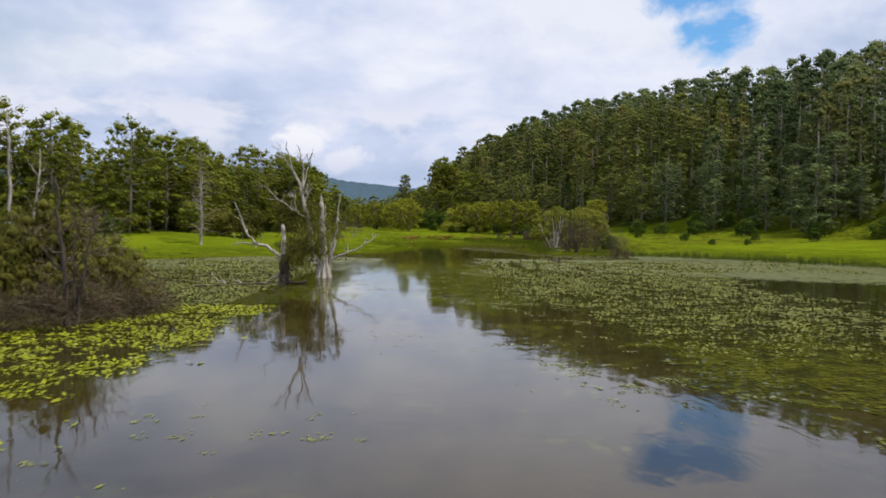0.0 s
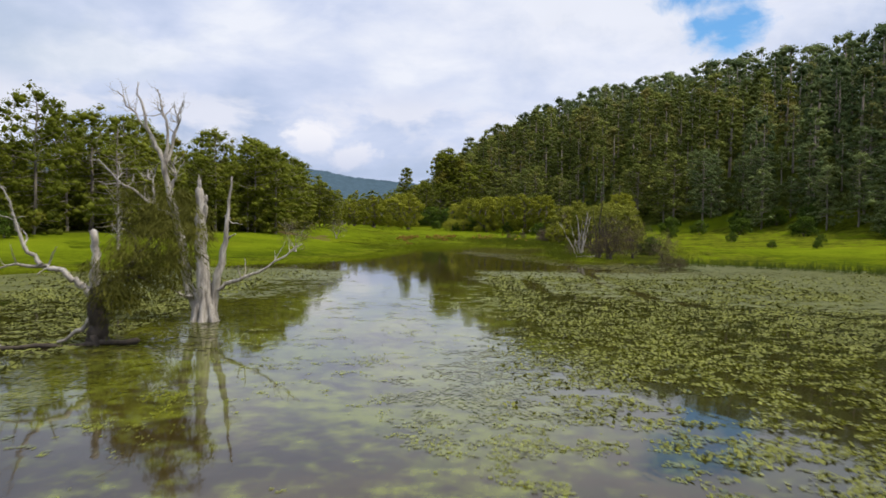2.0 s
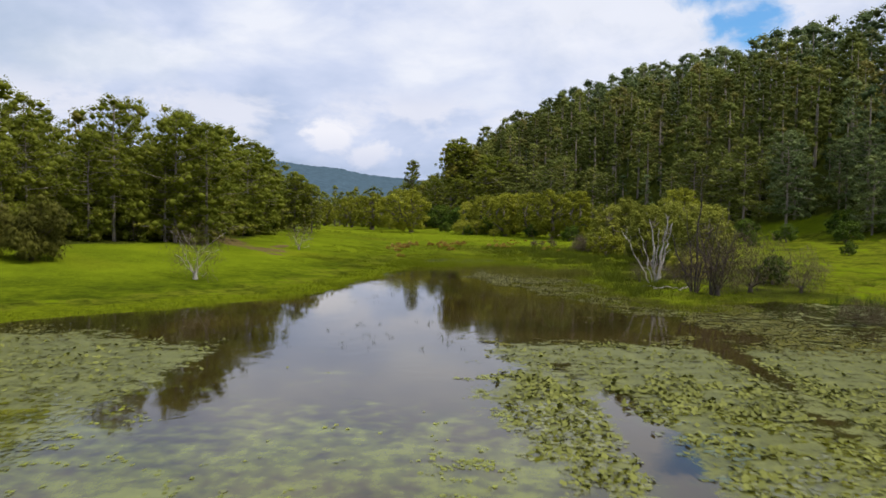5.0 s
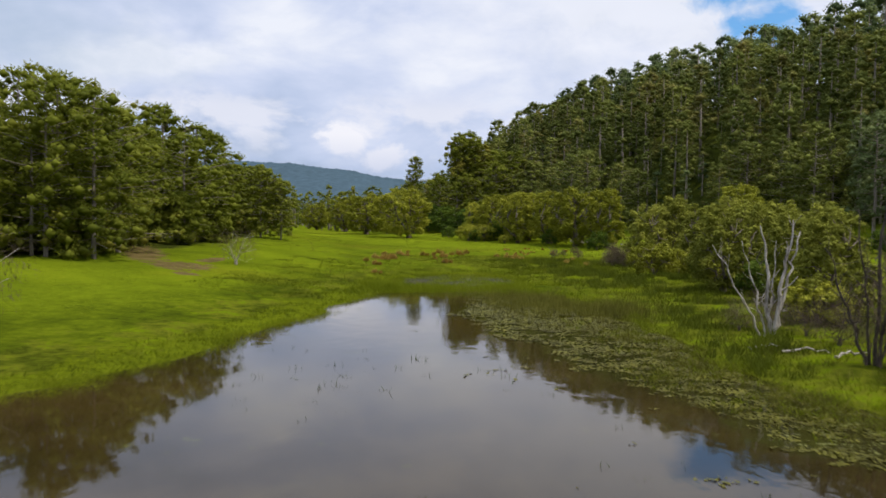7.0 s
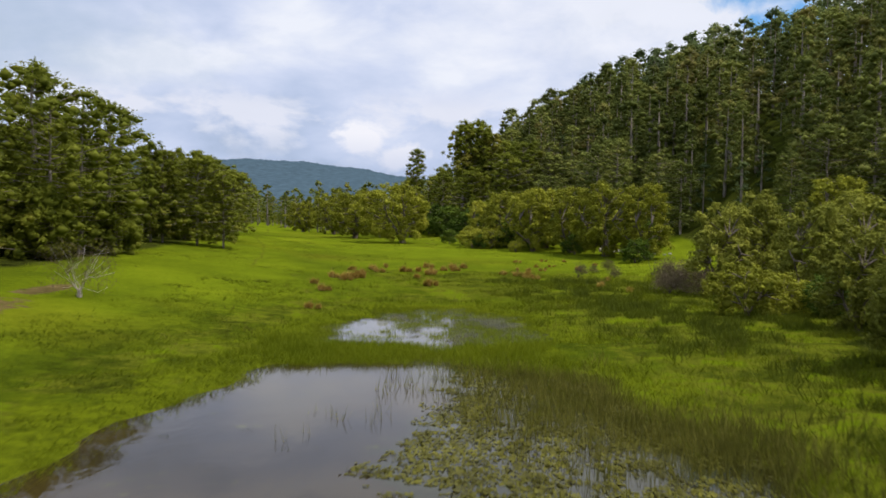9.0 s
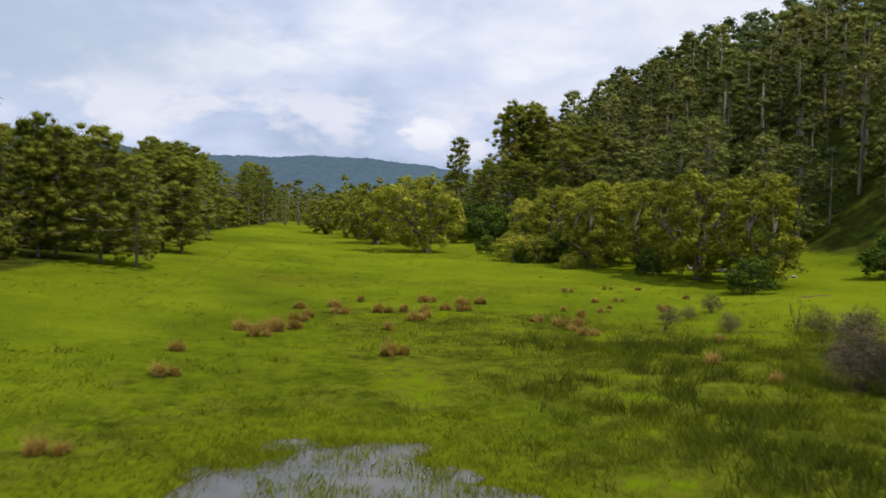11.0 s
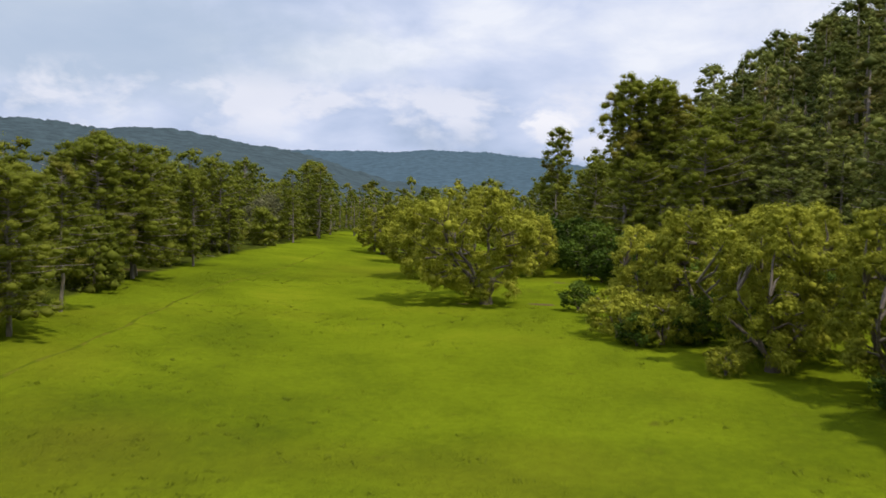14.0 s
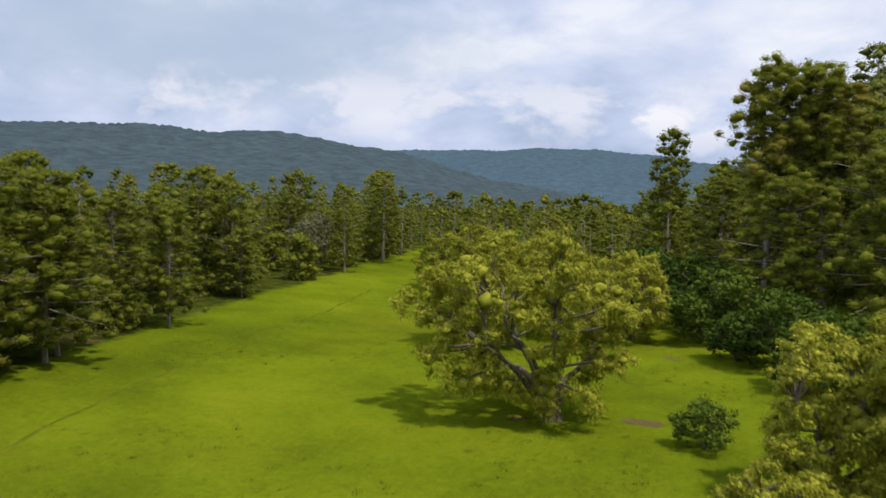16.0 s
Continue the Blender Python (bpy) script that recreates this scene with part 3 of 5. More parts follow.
def full_lumps(rng, centres, radii, per, long, wide, droop=0.0, flatten=0.8, up=0.0, loose=0.4, deep=0.6, core=0.7, size="round"):
    """Lumps of foliage: leaves over a close inside."""
    v, f = clump_leaves(rng, centres, radii, per, long, wide, droop, flatten, up, loose, deep)
    cv, cf = lump_cores(rng, centres, radii * core, flatten, size)
    return np.concatenate([v, cv]), np.concatenate([f, cf + len(v)])


def thing(name, label, category, group=""):
    return tagged(new(name), label, category, group)


def skin_sprays(rng, centres, radii, per, long, wide, flat=0.68, up=0.45, loose=0.36, splay=0.20, hang=0.0):
    """Sprays of leaves lying on each mound's skin like scales, some of them standing out of it; hang: pulled down the sides."""
    c, r = np.repeat(centres, per, 0), np.repeat(radii, per)[:, None]
    n = len(c)
    d = unit(rng.normal(0, 1, (n, 3)) + np.array((0, 0, up)))
    roots = c + d * r * (0.70 + 0.36 * rng.random((n, 1)) ** 1.3) * np.array((1, 1, flat))
    skin = unit(d * np.array((1, 1, 1 / flat)) + rng.normal(0, loose, (n, 3)))
    pull = d * np.array((1, 1, 0)) + rng.normal(0, 0.45, (n, 3)) + np.array((0, 0, -hang))
    along = pull - 0.8 * skin * np.sum(pull * skin, 1, keepdims=True)
    out = d * np.array((1, 1, 0.5)) + rng.normal(0, 0.5, (n, 3)) + np.array((0, 0, 0.1 - hang))
    loose_ones = rng.random((n, 1)) < splay
    return leaf_blades(rng, roots, np.where(loose_ones, out, along), np.where(loose_ones, unit(rng.normal(0, 1, (n, 3))), skin), long, wide)


def pine_pads(rng, tall, reach, bare, count, pad, per, long, wide, thin=0.0, point=0.3, size="round", core=0.72):
    """Boughs in uneven tiers round a stem, each with flattened pads of needles towards its end, and a rounded top."""
    lean = rng.normal(0, 0.014, 2) * tall
    shift = rng.uniform(0, 6.28, 3)
    limbs, centres, sizes = [], [], []
    for i in range(count):
        u = ((i + rng.uniform(0, 1)) / count) ** 0.92
        a = i * 2.399963 + rng.normal(0, 0.45)
        dome = math.sqrt(max(0, 1 - u ** 3.0)) * (0.66 + 0.34 * min(1, u / 0.3))
        spire = (1 - u) ** 0.75
        r = reach * (dome * (1 - point) + spire * point)
        r = 0.3 + r * (1 + 0.28 * math.sin(2 * a + shift[0] + 6 * u) + 0.18 * math.sin(a + shift[1] + 13 * u)) * rng.uniform(0.60, 1.08)
        z = tall * (bare + (0.93 - bare) * u)
        base = np.array((lean[0] * z / tall, lean[1] * z / tall, z))
        out, side = np.array((math.cos(a), math.sin(a), 0.0)), np.array((-math.sin(a), math.cos(a), 0.0))
        tip = base + out * r + np.array((0, 0, r * (-0.16 + 0.55 * u + rng.normal(0, 0.10))))
        limbs.append((base, tip))
        if rng.random() < thin:
            continue
        for j in range(1 + min(2, int(r / (1.8 * pad)))):
            t = (0.92, 0.60, 0.34)[j]
            centres.append(base + (tip - base) * t + side * rng.normal(0, 0.17 * r) + np.array((0, 0, rng.normal(0.05, 0.26))))
            sizes.append(pad * rng.uniform(0.60, 1.22) * (1 - 0.18 * u) * (1, 0.95, 0.8)[j])
    if thin < 0.5:
        for j in range(4):
            a = j * 1.9 + shift[2]
            centres.append(np.array((lean[0] + math.cos(a) * 0.13 * reach * j, lean[1] + math.sin(a) * 0.13 * reach * j, tall * (0.955 - 0.014 * j))))
            sizes.append(pad * (0.80 + 0.12 * j))
    centres, sizes = np.array(centres), np.array(sizes)
    v, f = skin_sprays(rng, centres, sizes, per, long, wide, 0.84, 0.55, 0.42, 0.30)
    if core:
        cv, cf = lump_cores(rng, centres, sizes * core, 0.76, size)
        v, f = np.concatenate([v, cv]), np.concatenate([f, cf + len(v)])
    return v, f, limbs, lean


def pine_size(fine, tall):
    """Boughs, pad radius, sprays a pad, and the length and half width of a spray."""
    k = max(1.0, tall / 16)
    return (int(96 * k), 0.60 * k ** 0.3, int(74 * k ** 0.5), 0.19, 0.044) if fine else (int(54 * k), 0.76 * k ** 0.5, int(28 * k ** 0.5), 0.30, 0.086)


def pine_tree(seed, tall=14.0, reach=2.7, bare=0.22, thin=0.0, fine=False, label="tall green pine with a rounded ragged crown at the meadow's edge", needles=None, point=0.5):
    rng = np.random.default_rng(seed)
    t = thing("pine_tree", label, "tree", "pines round the meadow")
    v, f, limbs, lean = pine_pads(rng, tall, reach, bare, *pine_size(fine, tall), thin, point, "round" if fine else "coarse")
    w = Wood()
    z = np.linspace(-0.4, 0.95 * tall, 9)
    pts = np.stack([lean[0] * z / tall, lean[1] * z / tall, z], 1) + rng.normal(0, 0.05, (9, 3)) * np.array((1, 1, 0))
    w.tube(pts, 0.013 * tall * (1 - 0.9 * np.clip(z / tall, 0, 1)) + 0.015, 7)
    for base, tip in limbs:
        w.tube([base, base * 0.5 + tip * 0.5 + np.array((0, 0, -0.1)), tip], [0.05, 0.035, 0.015], 4 if fine else 3)
    w.make("trunk", PINE_BARK, t)
    mesh_object("crown", v, f, needles or PINE, t)
    return t


def dome_tree(name, seed, tall, wide, label, group, leaves, bark, lumps=70, per=150, long=0.32, leaf=0.075, droop=0.12, floor=0.22, stem=0.45, offset=(0, 0), lump=1.15, stems=6, core=0.66):
    """A spreading broad crown of hanging lumps on limbs that fork low."""
    rng = np.random.default_rng(seed)
    t = thing(name, label, "shrub" if tall < 4.5 else "tree", group)
    centres, sizes, boughs = [], [], max(6, lumps // 15)
    for i in range(boughs):
        a = i * 2.399963 + rng.uniform(-0.5, 0.5)
        u = (i + 0.5) / boughs
        rise = floor + 0.06 + (0.78 - floor) * u ** 1.25 * rng.uniform(0.8, 1.15)
        out = (wide / 2 - 2.0 * lump) * math.sqrt(max(0.03, 1 - (max(0, rise - 0.42) / 0.58) ** 2)) * (rng.uniform(0.15, 0.6) if i % 3 == 0 else rng.uniform(0.7, 1.05))
        mid = np.array((offset[0] + math.cos(a) * out, offset[1] + math.sin(a) * out, rise * tall))
        for j in range(20):
            d = unit(rng.normal(0, 1, 3) + np.array((math.cos(a) * 0.5, math.sin(a) * 0.5, 0.35)))
            c = mid + d * np.array((1, 1, 0.75)) * lump * 2.5 * rng.uniform(0.25, 1.0) ** 0.6
            if c[2] < 0.45 * lump or any(np.linalg.norm(c - o) < 0.62 * lump for o in centres):
                continue
            centres.append(c)
            sizes.append(lump * rng.uniform(0.55, 1.0))
    centres, sizes = np.array(centres), np.array(sizes)
    w = Wood()
    fork = np.array((offset[0] * 0.15, offset[1] * 0.15, tall * 0.13))
    if stem > 0:
        w.tube([(0, 0, -0.4), (0, 0, 0.15), fork * 0.6, fork], [stem * 1.5, stem * 1.15, stem * 0.95, stem * 0.85], 9)
    mains = []
    for i in range(stems):
        a = i * 6.283 / stems + rng.uniform(-0.3, 0.3)
        way = (math.cos(a) * 0.9 + offset[0] * 0.06, math.sin(a) * 0.9 + offset[1] * 0.06, rng.uniform(0.8, 1.5))
        pts, _ = w.limb(rng, fork - np.array((0, 0, 0.25)), way, tall * rng.uniform(0.28, 0.42), stem * rng.uniform(0.20, 0.32), 0.16, 0.05, 0.35, 7, 7)
        mains.append(pts)
    mains = np.concatenate(mains)
    for c in centres[::3]:
        near = mains[np.argmin(np.linalg.norm(mains - c, axis=1) + 0.6 * np.maximum(0, mains[:, 2] - c[2]))]
        mid = (near + c) / 2 + rng.normal(0, 0.25, 3)
        w.tube([near, mid, c], [0.04 * tall / 10, 0.03 * tall / 10, 0.015], 4)
    w.make("trunk", bark, t)
    if core:
        v, f = full_lumps(rng, centres, sizes, per, long, leaf, droop, 0.85, 0.3, 0.8, 0.5, core)
    else:
        v, f = clump_leaves(rng, centres, sizes, per, long, leaf, droop, 0.85, 0.5, 0.22, 0.7)
    mesh_object("crown", v, f, leaves, t)
    return t


def willow(name, seed, tall, wide, label, group, mounds=80, per=190, long=0.34, leaf=0.034, floor=0.24, stem=0.5, offset=(0, 0), mound=1.1, stems=5, leaves=None):
    """Rounded mounds of hanging foliage with gaps between them, borne on bowed limbs that fork low."""
    rng = np.random.default_rng(seed)
    t = thing(name, label, "shrub" if tall < 4.5 else "tree", group)
    centres, sizes = [], []
    for i in range(mounds * 14):
        if len(centres) >= mounds:
            break
        d = unit(rng.normal(0, 1, 3) + np.array((0, 0, 0.35)))
        deep = rng.uniform(0.55, 1.0) ** 0.5
        swell = 1 + 0.16 * math.sin(3 * math.atan2(d[1], d[0]) + seed) + 0.10 * math.sin(5 * d[2] + 2 * seed)
        c = np.array((offset[0] + d[0] * (wide / 2 - 0.75 * mound) * deep * swell, offset[1] + d[1] * (wide / 2 - 0.75 * mound) * deep * swell, 0.0))
        c[2] = tall * (floor + (0.96 - floor) * (0.5 + 0.5 * d[2] * deep * min(1.05, swell))) - 0.55 * mound
        size = mound * rng.uniform(0.62, 1.12)
        if c[2] < 0.5 * size or any(np.linalg.norm((c - o) * np.array((1, 1, 1.25))) < 0.80 * (size + q) for o, q in zip(centres, sizes)):
            continue
        centres.append(c)
        sizes.append(size)
    centres, sizes = np.array(centres), np.array(sizes)
    w = Wood()
    fork = np.array((offset[0] * 0.05, offset[1] * 0.05, tall * 0.07))
    w.tube([(0, 0, -0.4), (0, 0, 0.1), fork * 0.7, fork], [stem * 1.6, stem * 1.2, stem * 1.05, stem * 0.8], 10)
    w.make("trunk", WILLOW_BARK, t)
    woods, mains, owner = [], [], []
    for i in range(stems):
        w = Wood()
        a = i * 6.283 / stems + rng.uniform(-0.35, 0.35)
        foot = fork + np.array((math.cos(a) * 0.45 * stem, math.sin(a) * 0.45 * stem, -0.35 * stem))
        way = (math.cos(a) * 0.75 + offset[0] * 0.12, math.sin(a) * 0.75 + offset[1] * 0.12, rng.uniform(0.8, 1.5))
        pts, radii = w.limb(rng, foot, way, tall * rng.uniform(0.45, 0.65), stem * rng.uniform(0.36, 0.54), 0.15, 0.03, 0.25, 9, 7)
        woods.append(w)
        mains.append(pts[2:])
        owner += [i] * len(pts[2:])
    mains = np.concatenate(mains)
    for c, size in zip(centres, sizes):
        at = int(np.argmin(np.linalg.norm(mains - c, axis=1) + 0.8 * np.maximum(0, mains[:, 2] - c[2])))
        near = mains[at]
        mid = near * 0.45 + c * 0.55 + rng.normal(0, 0.2, 3) + np.array((0, 0, 0.15))
        woods[owner[at]].tube([near, mid, c + np.array((0, 0, 0.2 * size))], [0.009 * tall, 0.006 * tall, 0.015], 4)
    for w in woods:
        w.make("limb", WILLOW_BARK, t)
    # each mound is a heap of smaller tufts that droop at its rim
    tufts = 8
    d = unit(rng.normal(0, 1, (len(centres) * tufts, 3)) + np.array((0, 0, 0.35)))
    big = np.repeat(sizes, tufts)
    small = np.repeat(centres, tufts, 0) + d * (big * rng.uniform(0.55, 0.95, len(big)))[:, None] * np.array((1, 1, 0.8))
    small[:, 2] -= 0.12 * big * np.hypot(d[:, 0], d[:, 1])
    small[:, 2] = np.maximum(small[:, 2], 0.25)
    radius = big * rng.uniform(0.30, 0.52, len(big))
    each = max(8, per // tufts)
    v, f = skin_sprays(rng, small, radius, each, long, leaf, 0.85, 0.45, 0.55, 0.30, 0.65)
    n = max(3, each // 5)
    c, r = np.repeat(small, n, 0), np.repeat(radius, n)[:, None]
    a, u = rng.uniform(0, 6.283, (len(c), 1)), rng.uniform(0.3, 1.0, (len(c), 1))
    roots = c + np.concatenate([np.cos(a) * r * u, np.sin(a) * r * u, r * rng.uniform(-0.8, 0.0, (len(c), 1))], 1)
    hv, hf = leaf_blades(rng, roots, np.array((0, 0, -1.0)) + rng.normal(0, 0.22, (len(c), 3)), np.concatenate([np.cos(a), np.sin(a), 0.3 + 0 * a], 1), long * 1.5, leaf * 1.2)
    cv, cf = lump_cores(rng, centres, sizes * 0.48, 0.75, "round")
    dv, df = lump_cores(rng, small, radius * 0.62, 0.8, "coarse")
    at = len(v) + len(hv)
    mesh_object("crown", np.concatenate([v, hv, cv, dv]), np.concatenate([f, hf + len(v), cf + at, df + at + len(cv)]), leaves or WILLOW, t)
    return t


def put_at(t, x, y, turn=0.0, scale=1.0, sink=0.0, z=None, broad=1.0):
    t.matrix_basis = pose(x, y, (ground_at(x, y) if z is None else z) - sink, 0, 0, turn) @ Matrix.Diagonal((scale * broad, scale * broad, scale, 1))
    return t


def repeat(t, x, y, turn=0.0, scale=1.0, sink=0.0, z=None, broad=1.0):
    c = copy_thing(t, Matrix.Identity(4))
    return put_at(c, x, y, turn, scale, sink, z, broad)


# ---- woods far up the hill and behind the meadow ----
def wood_stuff(name, label, spots, mat, seed, tall=(12, 20), count=25, per=14, long=0.42, wide=0.16, clear=1.0):
    rng = np.random.default_rng(seed)
    kinds = []
    for i in range(7):
        v, f, limbs, lean = pine_pads(rng, 15, rng.uniform(2.0, 2.7), clear * (0.36, 0.26, 0.14, 0.32, 0.08, 0.20, 0.42)[i], count, 0.86, per, long, wide, 0.0, (0.1, 0.25, 0.45, 0.0, 0.55, 0.15, 0.05)[i], "coarse")
        w = Wood()
        w.tube([(0, 0, -0.6), (lean[0] / 2, lean[1] / 2, 7), (lean[0], lean[1], 14.5)], [0.27, 0.19, 0.03], 5)
        kinds.append((v, f, np.concatenate(w.v), np.concatenate(w.f)))
    lv, lf, wv, wf, ln, wn = [], [], [], [], 0, 0
    zs = height(spots[:, 0], spots[:, 1])
    for (x, y), z in zip(spots, zs):
        v, f, tv, tf = kinds[rng.integers(7)]
        a, s = rng.uniform(0, 6.28), rng.uniform(*tall) / 15
        side = s * rng.uniform(0.8, 1.25)
        turn = np.array(((math.cos(a) * side, -math.sin(a) * side, 0), (math.sin(a) * side, math.cos(a) * side, 0), (0, 0, s)))
        lv.append(v @ turn.T + (x, y, z))
        lf.append(f + ln)
        ln += len(v)
        wv.append(tv @ turn.T + (x, y, z))
        wf.append(tf + wn)
        wn += len(tv)
    root = tagged(new(name), label, "woodland", kind="stuff")
    f = np.concatenate(wf)
    flat = f[:, 2] == f[:, 3]
    mesh_object("trunks", np.concatenate(wv), [f[~flat], f[flat][:, :3]], PINE_BARK, root)
    crowns = mesh_object("crowns", np.concatenate(lv), np.concatenate(lf), mat, root)
    tint = crowns.data.attributes.new("tree", "FLOAT", "POINT")
    tint.data.foreach_set("value", np.concatenate([np.full(len(v), rng.uniform(-0.5, 0.5)) for v in lv]).astype(np.float32))
    return root


def scatter(rng, x0, x1, y0, y1, step):
    """Uneven places no nearer to each other than about 0.7 of the step."""
    n = int((x1 - x0) * (y1 - y0) / step ** 2 * 2.6)
    tries = np.c_[rng.uniform(x0, x1, n), rng.uniform(y0, y1, n)]
    taken, kept, gap = {}, [], 0.7 * step
    for x, y in tries:
        cell = (int(x // gap), int(y // gap))
        if all((x - a) ** 2 + (y - c) ** 2 >= gap * gap for i in (-1, 0, 1) for j in (-1, 0, 1) for a, c in taken.get((cell[0] + i, cell[1] + j), ())):
            taken.setdefault(cell, []).append((x, y))
            kept.append((x, y))
    return np.array(kept)


rng = np.random.default_rng(11)
p = scatter(rng, -40, 230, 60, 440, 5.5)
d, s = to_line(p[:, 0], p[:, 1], HILL_FOOT)
up = d * s
keep = (up > 10) & (up < 88) & (p[:, 1] > 90 - 0.2 * p[:, 0]) & (p[:, 1] < 470)
keep &= rng.random(len(p)) < np.where(up < 78, 1.0, 0.55)
HILL_SPOTS = p[keep]
near_side = (HILL_SPOTS[:, 1] > 200) & (HILL_SPOTS[:, 0] < 80) & (up[keep] < 42)
wood_stuff("hill_wood", "dense dark green pines covering the steep hillside", HILL_SPOTS[~near_side], PINE_HILL, 21, clear=0.55)
low_spots = scatter(rng, -40, 230, 60, 440, 7.4)
d, s = to_line(low_spots[:, 0], low_spots[:, 1], HILL_FOOT)
low_spots = low_spots[(d * s > 6) & (d * s < 90) & (low_spots[:, 1] > 90 - 0.2 * low_spots[:, 0])]
wood_stuff("hill_undergrowth", "young pines and dark undergrowth beneath the hillside wood", low_spots, PINE_HILL, 25, (4, 9), 14, 8, 0.66, 0.23)
wood_stuff("hill_wood", "tall dark green pines on the slope above the willows", HILL_SPOTS[near_side], PINE_OLIVE, 24, (12.5, 18.5), 38, 22, 0.32, 0.097, clear=0.7)
p = scatter(rng, -230, -20, 60, 560, 6.2)
d, s = to_line(p[:, 0], p[:, 1], WOOD_EDGE)
into = -d * s
keep = (into > 14) & (into < 42) & (p[:, 1] < 430) & (p[:, 0] > -95 - 0.62 * (p[:, 1] - 20))
VALLEY_SPOTS = p[keep]
wood_stuff("valley_wood", "mixed green pines filling the low rise behind the meadow", VALLEY_SPOTS, PINE, 22, (6, 13), clear=0.3)
p = scatter(rng, -120, -12, 296, 500, 7.0)
d, s = to_line(p[:, 0], p[:, 1], HILL_FOOT)
d2, s2 = to_line(p[:, 0], p[:, 1], WOOD_EDGE)
keep = (d * s < 5) & (d2 * s2 > -14) & ((p[:, 0] > -44) | (p[:, 1] > 335))
wood_stuff("distant_wood", "hazy pines closing the valley behind the meadow", p[keep], PINE, 23, (5, 13), 24, 11, clear=0.3)


# ---- pines that stand singly round the meadow and along the hill's foot ----
SHAPES = ((31, 13.5, 4.0, 0.05, 0.0, 0.15), (32, 14.0, 4.4, 0.04, 0.0, 0.05), (33, 12.0, 3.8, 0.04, 0.03, 0.4), (34, 15.5, 3.6, 0.20, 0.0, 0.1), (37, 14.5, 3.7, 0.10, 0.03, 0.25), (38, 24.0, 3.4, 0.36, 0.0, 0.0))
PINES = {}


def stand_pine(i, x, y, scale=1.0, label="", fine=None, hill=False):
    """A pine of one of six shapes; those that the way passes close have finer needles."""
    fine = (-50 < x < 16 and 192 < y < 288) if fine is None else fine
    turn, broad = random.uniform(0, 360), random.uniform(0.9, 1.25)
    if (i, fine, hill) in PINES:
        c = repeat(PINES[i, fine, hill], x, y, turn, scale, 0.0, None, broad)
    else:
        c = PINES[i, fine, hill] = put_at(pine_tree(*SHAPES[i][:3], SHAPES[i][3] + (0.07 if fine else 0.0), SHAPES[i][4], fine=fine, needles=(PINE_OLIVE if hill == "low" else PINE_HILL) if hill else PINE, point=SHAPES[i][5]), x, y, turn, scale)
    if label:
        tagged(c, label)
    return c


for x, y, i, s in ((-28.2, 147, 1, 1.0), (-25.5, 149, 0, 0.98), (-33, 143, 3, 0.95), (-30, 152, 1, 1.05), (-28, 174, 0, 0.9), (-31, 168, 2, 1.0), (-27.2, 157, 1, 0.92), (-29.5, 161, 0, 0.98), (-29.5, 181, 1, 1.0), (-31, 189, 0, 1.02), (-36.8, 190, 1, 0.9),
                   (-31.8, 203, 2, 0.88), (-27.5, 202, 0, 0.78), (-24.5, 202, 1, 0.62), (-31.5, 219, 1, 0.72), (-29, 218, 0, 0.7), (-33, 226, 3, 0.64), (-44.5, 257, 2, 0.85),
                   (-43.5, 239, 1, 0.84), (-41, 243, 0, 0.9), (-47.8, 254.4, 0, 0.8), (-52, 273.5, 1, 0.84), (-57, 275, 0, 0.8), (-61.3, 321, 3, 0.9), (-65, 328, 1, 0.9),
                   (-14.8, 311, 5, 0.86), (-2.2, 286, 5, 1.02), (2.5, 287, 5, 0.98), (-0.2, 308, 5, 1.04), (-16, 316, 0, 1.0), (6, 290, 1, 1.35), (-9, 322, 2, 1.2), (-7, 296, 0, 1.0), (-18, 326, 1, 1.0), (-22, 334, 2, 1.0), (-8, 305, 1, 1.1), (0, 279, 2, 1.1), (7, 274, 0, 1.2), (10, 281, 1, 1.3)):
    stand_pine(i, x, y, s)
p = np.concatenate([scatter(rng, -90, -20, 170, 345, 5.5), scatter(rng, -84, -20, 90, 169, 3.9)])
d, s = to_line(p[:, 0], p[:, 1], WOOD_EDGE)
into = -d * s
for (x, y), w in zip(p, into):
    if 1.5 + 3.5 * float(ripple(x, y, 5.0, 6)) < w < 14 and rng.random() < (1.0 if y < 176 else (0.95 if w < 6 else 0.6) * (0.72 + 0.4 * float(ripple(x, y, 3.1, 2)))):
        stand_pine(int(rng.integers(5)), x, y, rng.choice((0.55, 0.72, 0.86, 0.96, 1.10)) * rng.uniform(0.9, 1.05) * (1.0 - 0.05 * float(ease(y, 175, 205)) + 0.03 * (1 - float(ease(y, 120, 140)))))
p = scatter(rng, -20, 125, 90, 345, 5.2)
d, s = to_line(p[:, 0], p[:, 1], HILL_FOOT)
up = d * s
for (x, y), w in zip(p, up):
    if 1 < w < 11 and rng.random() < (0.5 if (w < 9 and 120 < y < 215) else 0.9):
        stand_pine(int(rng.integers(5)), x, y, rng.uniform(0.72, 1.2), "tall dark pine standing along the foot of the hill", None, "low" if y > 200 else "high")
young = pine_tree(35, 5.0, 1.9, 0.03, 0.0, False, "bushy young pine at the edge of the wood")
first_young = True
p = scatter(rng, -80, -18, 95, 340, 5.5)
d, s = to_line(p[:, 0], p[:, 1], WOOD_EDGE)
for (x, y), w in zip(p, -d * s):
    if -0.5 < w < 9 and rng.random() < (0.85 if y < 200 else 0.6) and abs(x + 25.5) + abs(y - 163) * 0.5 > 5:
        size = rng.uniform(0.5, 1.15)
        if first_young:
            put_at(young, x, y, 0, size)
            first_young = False
        else:
            repeat(young, x, y, rng.uniform(0, 360), size)
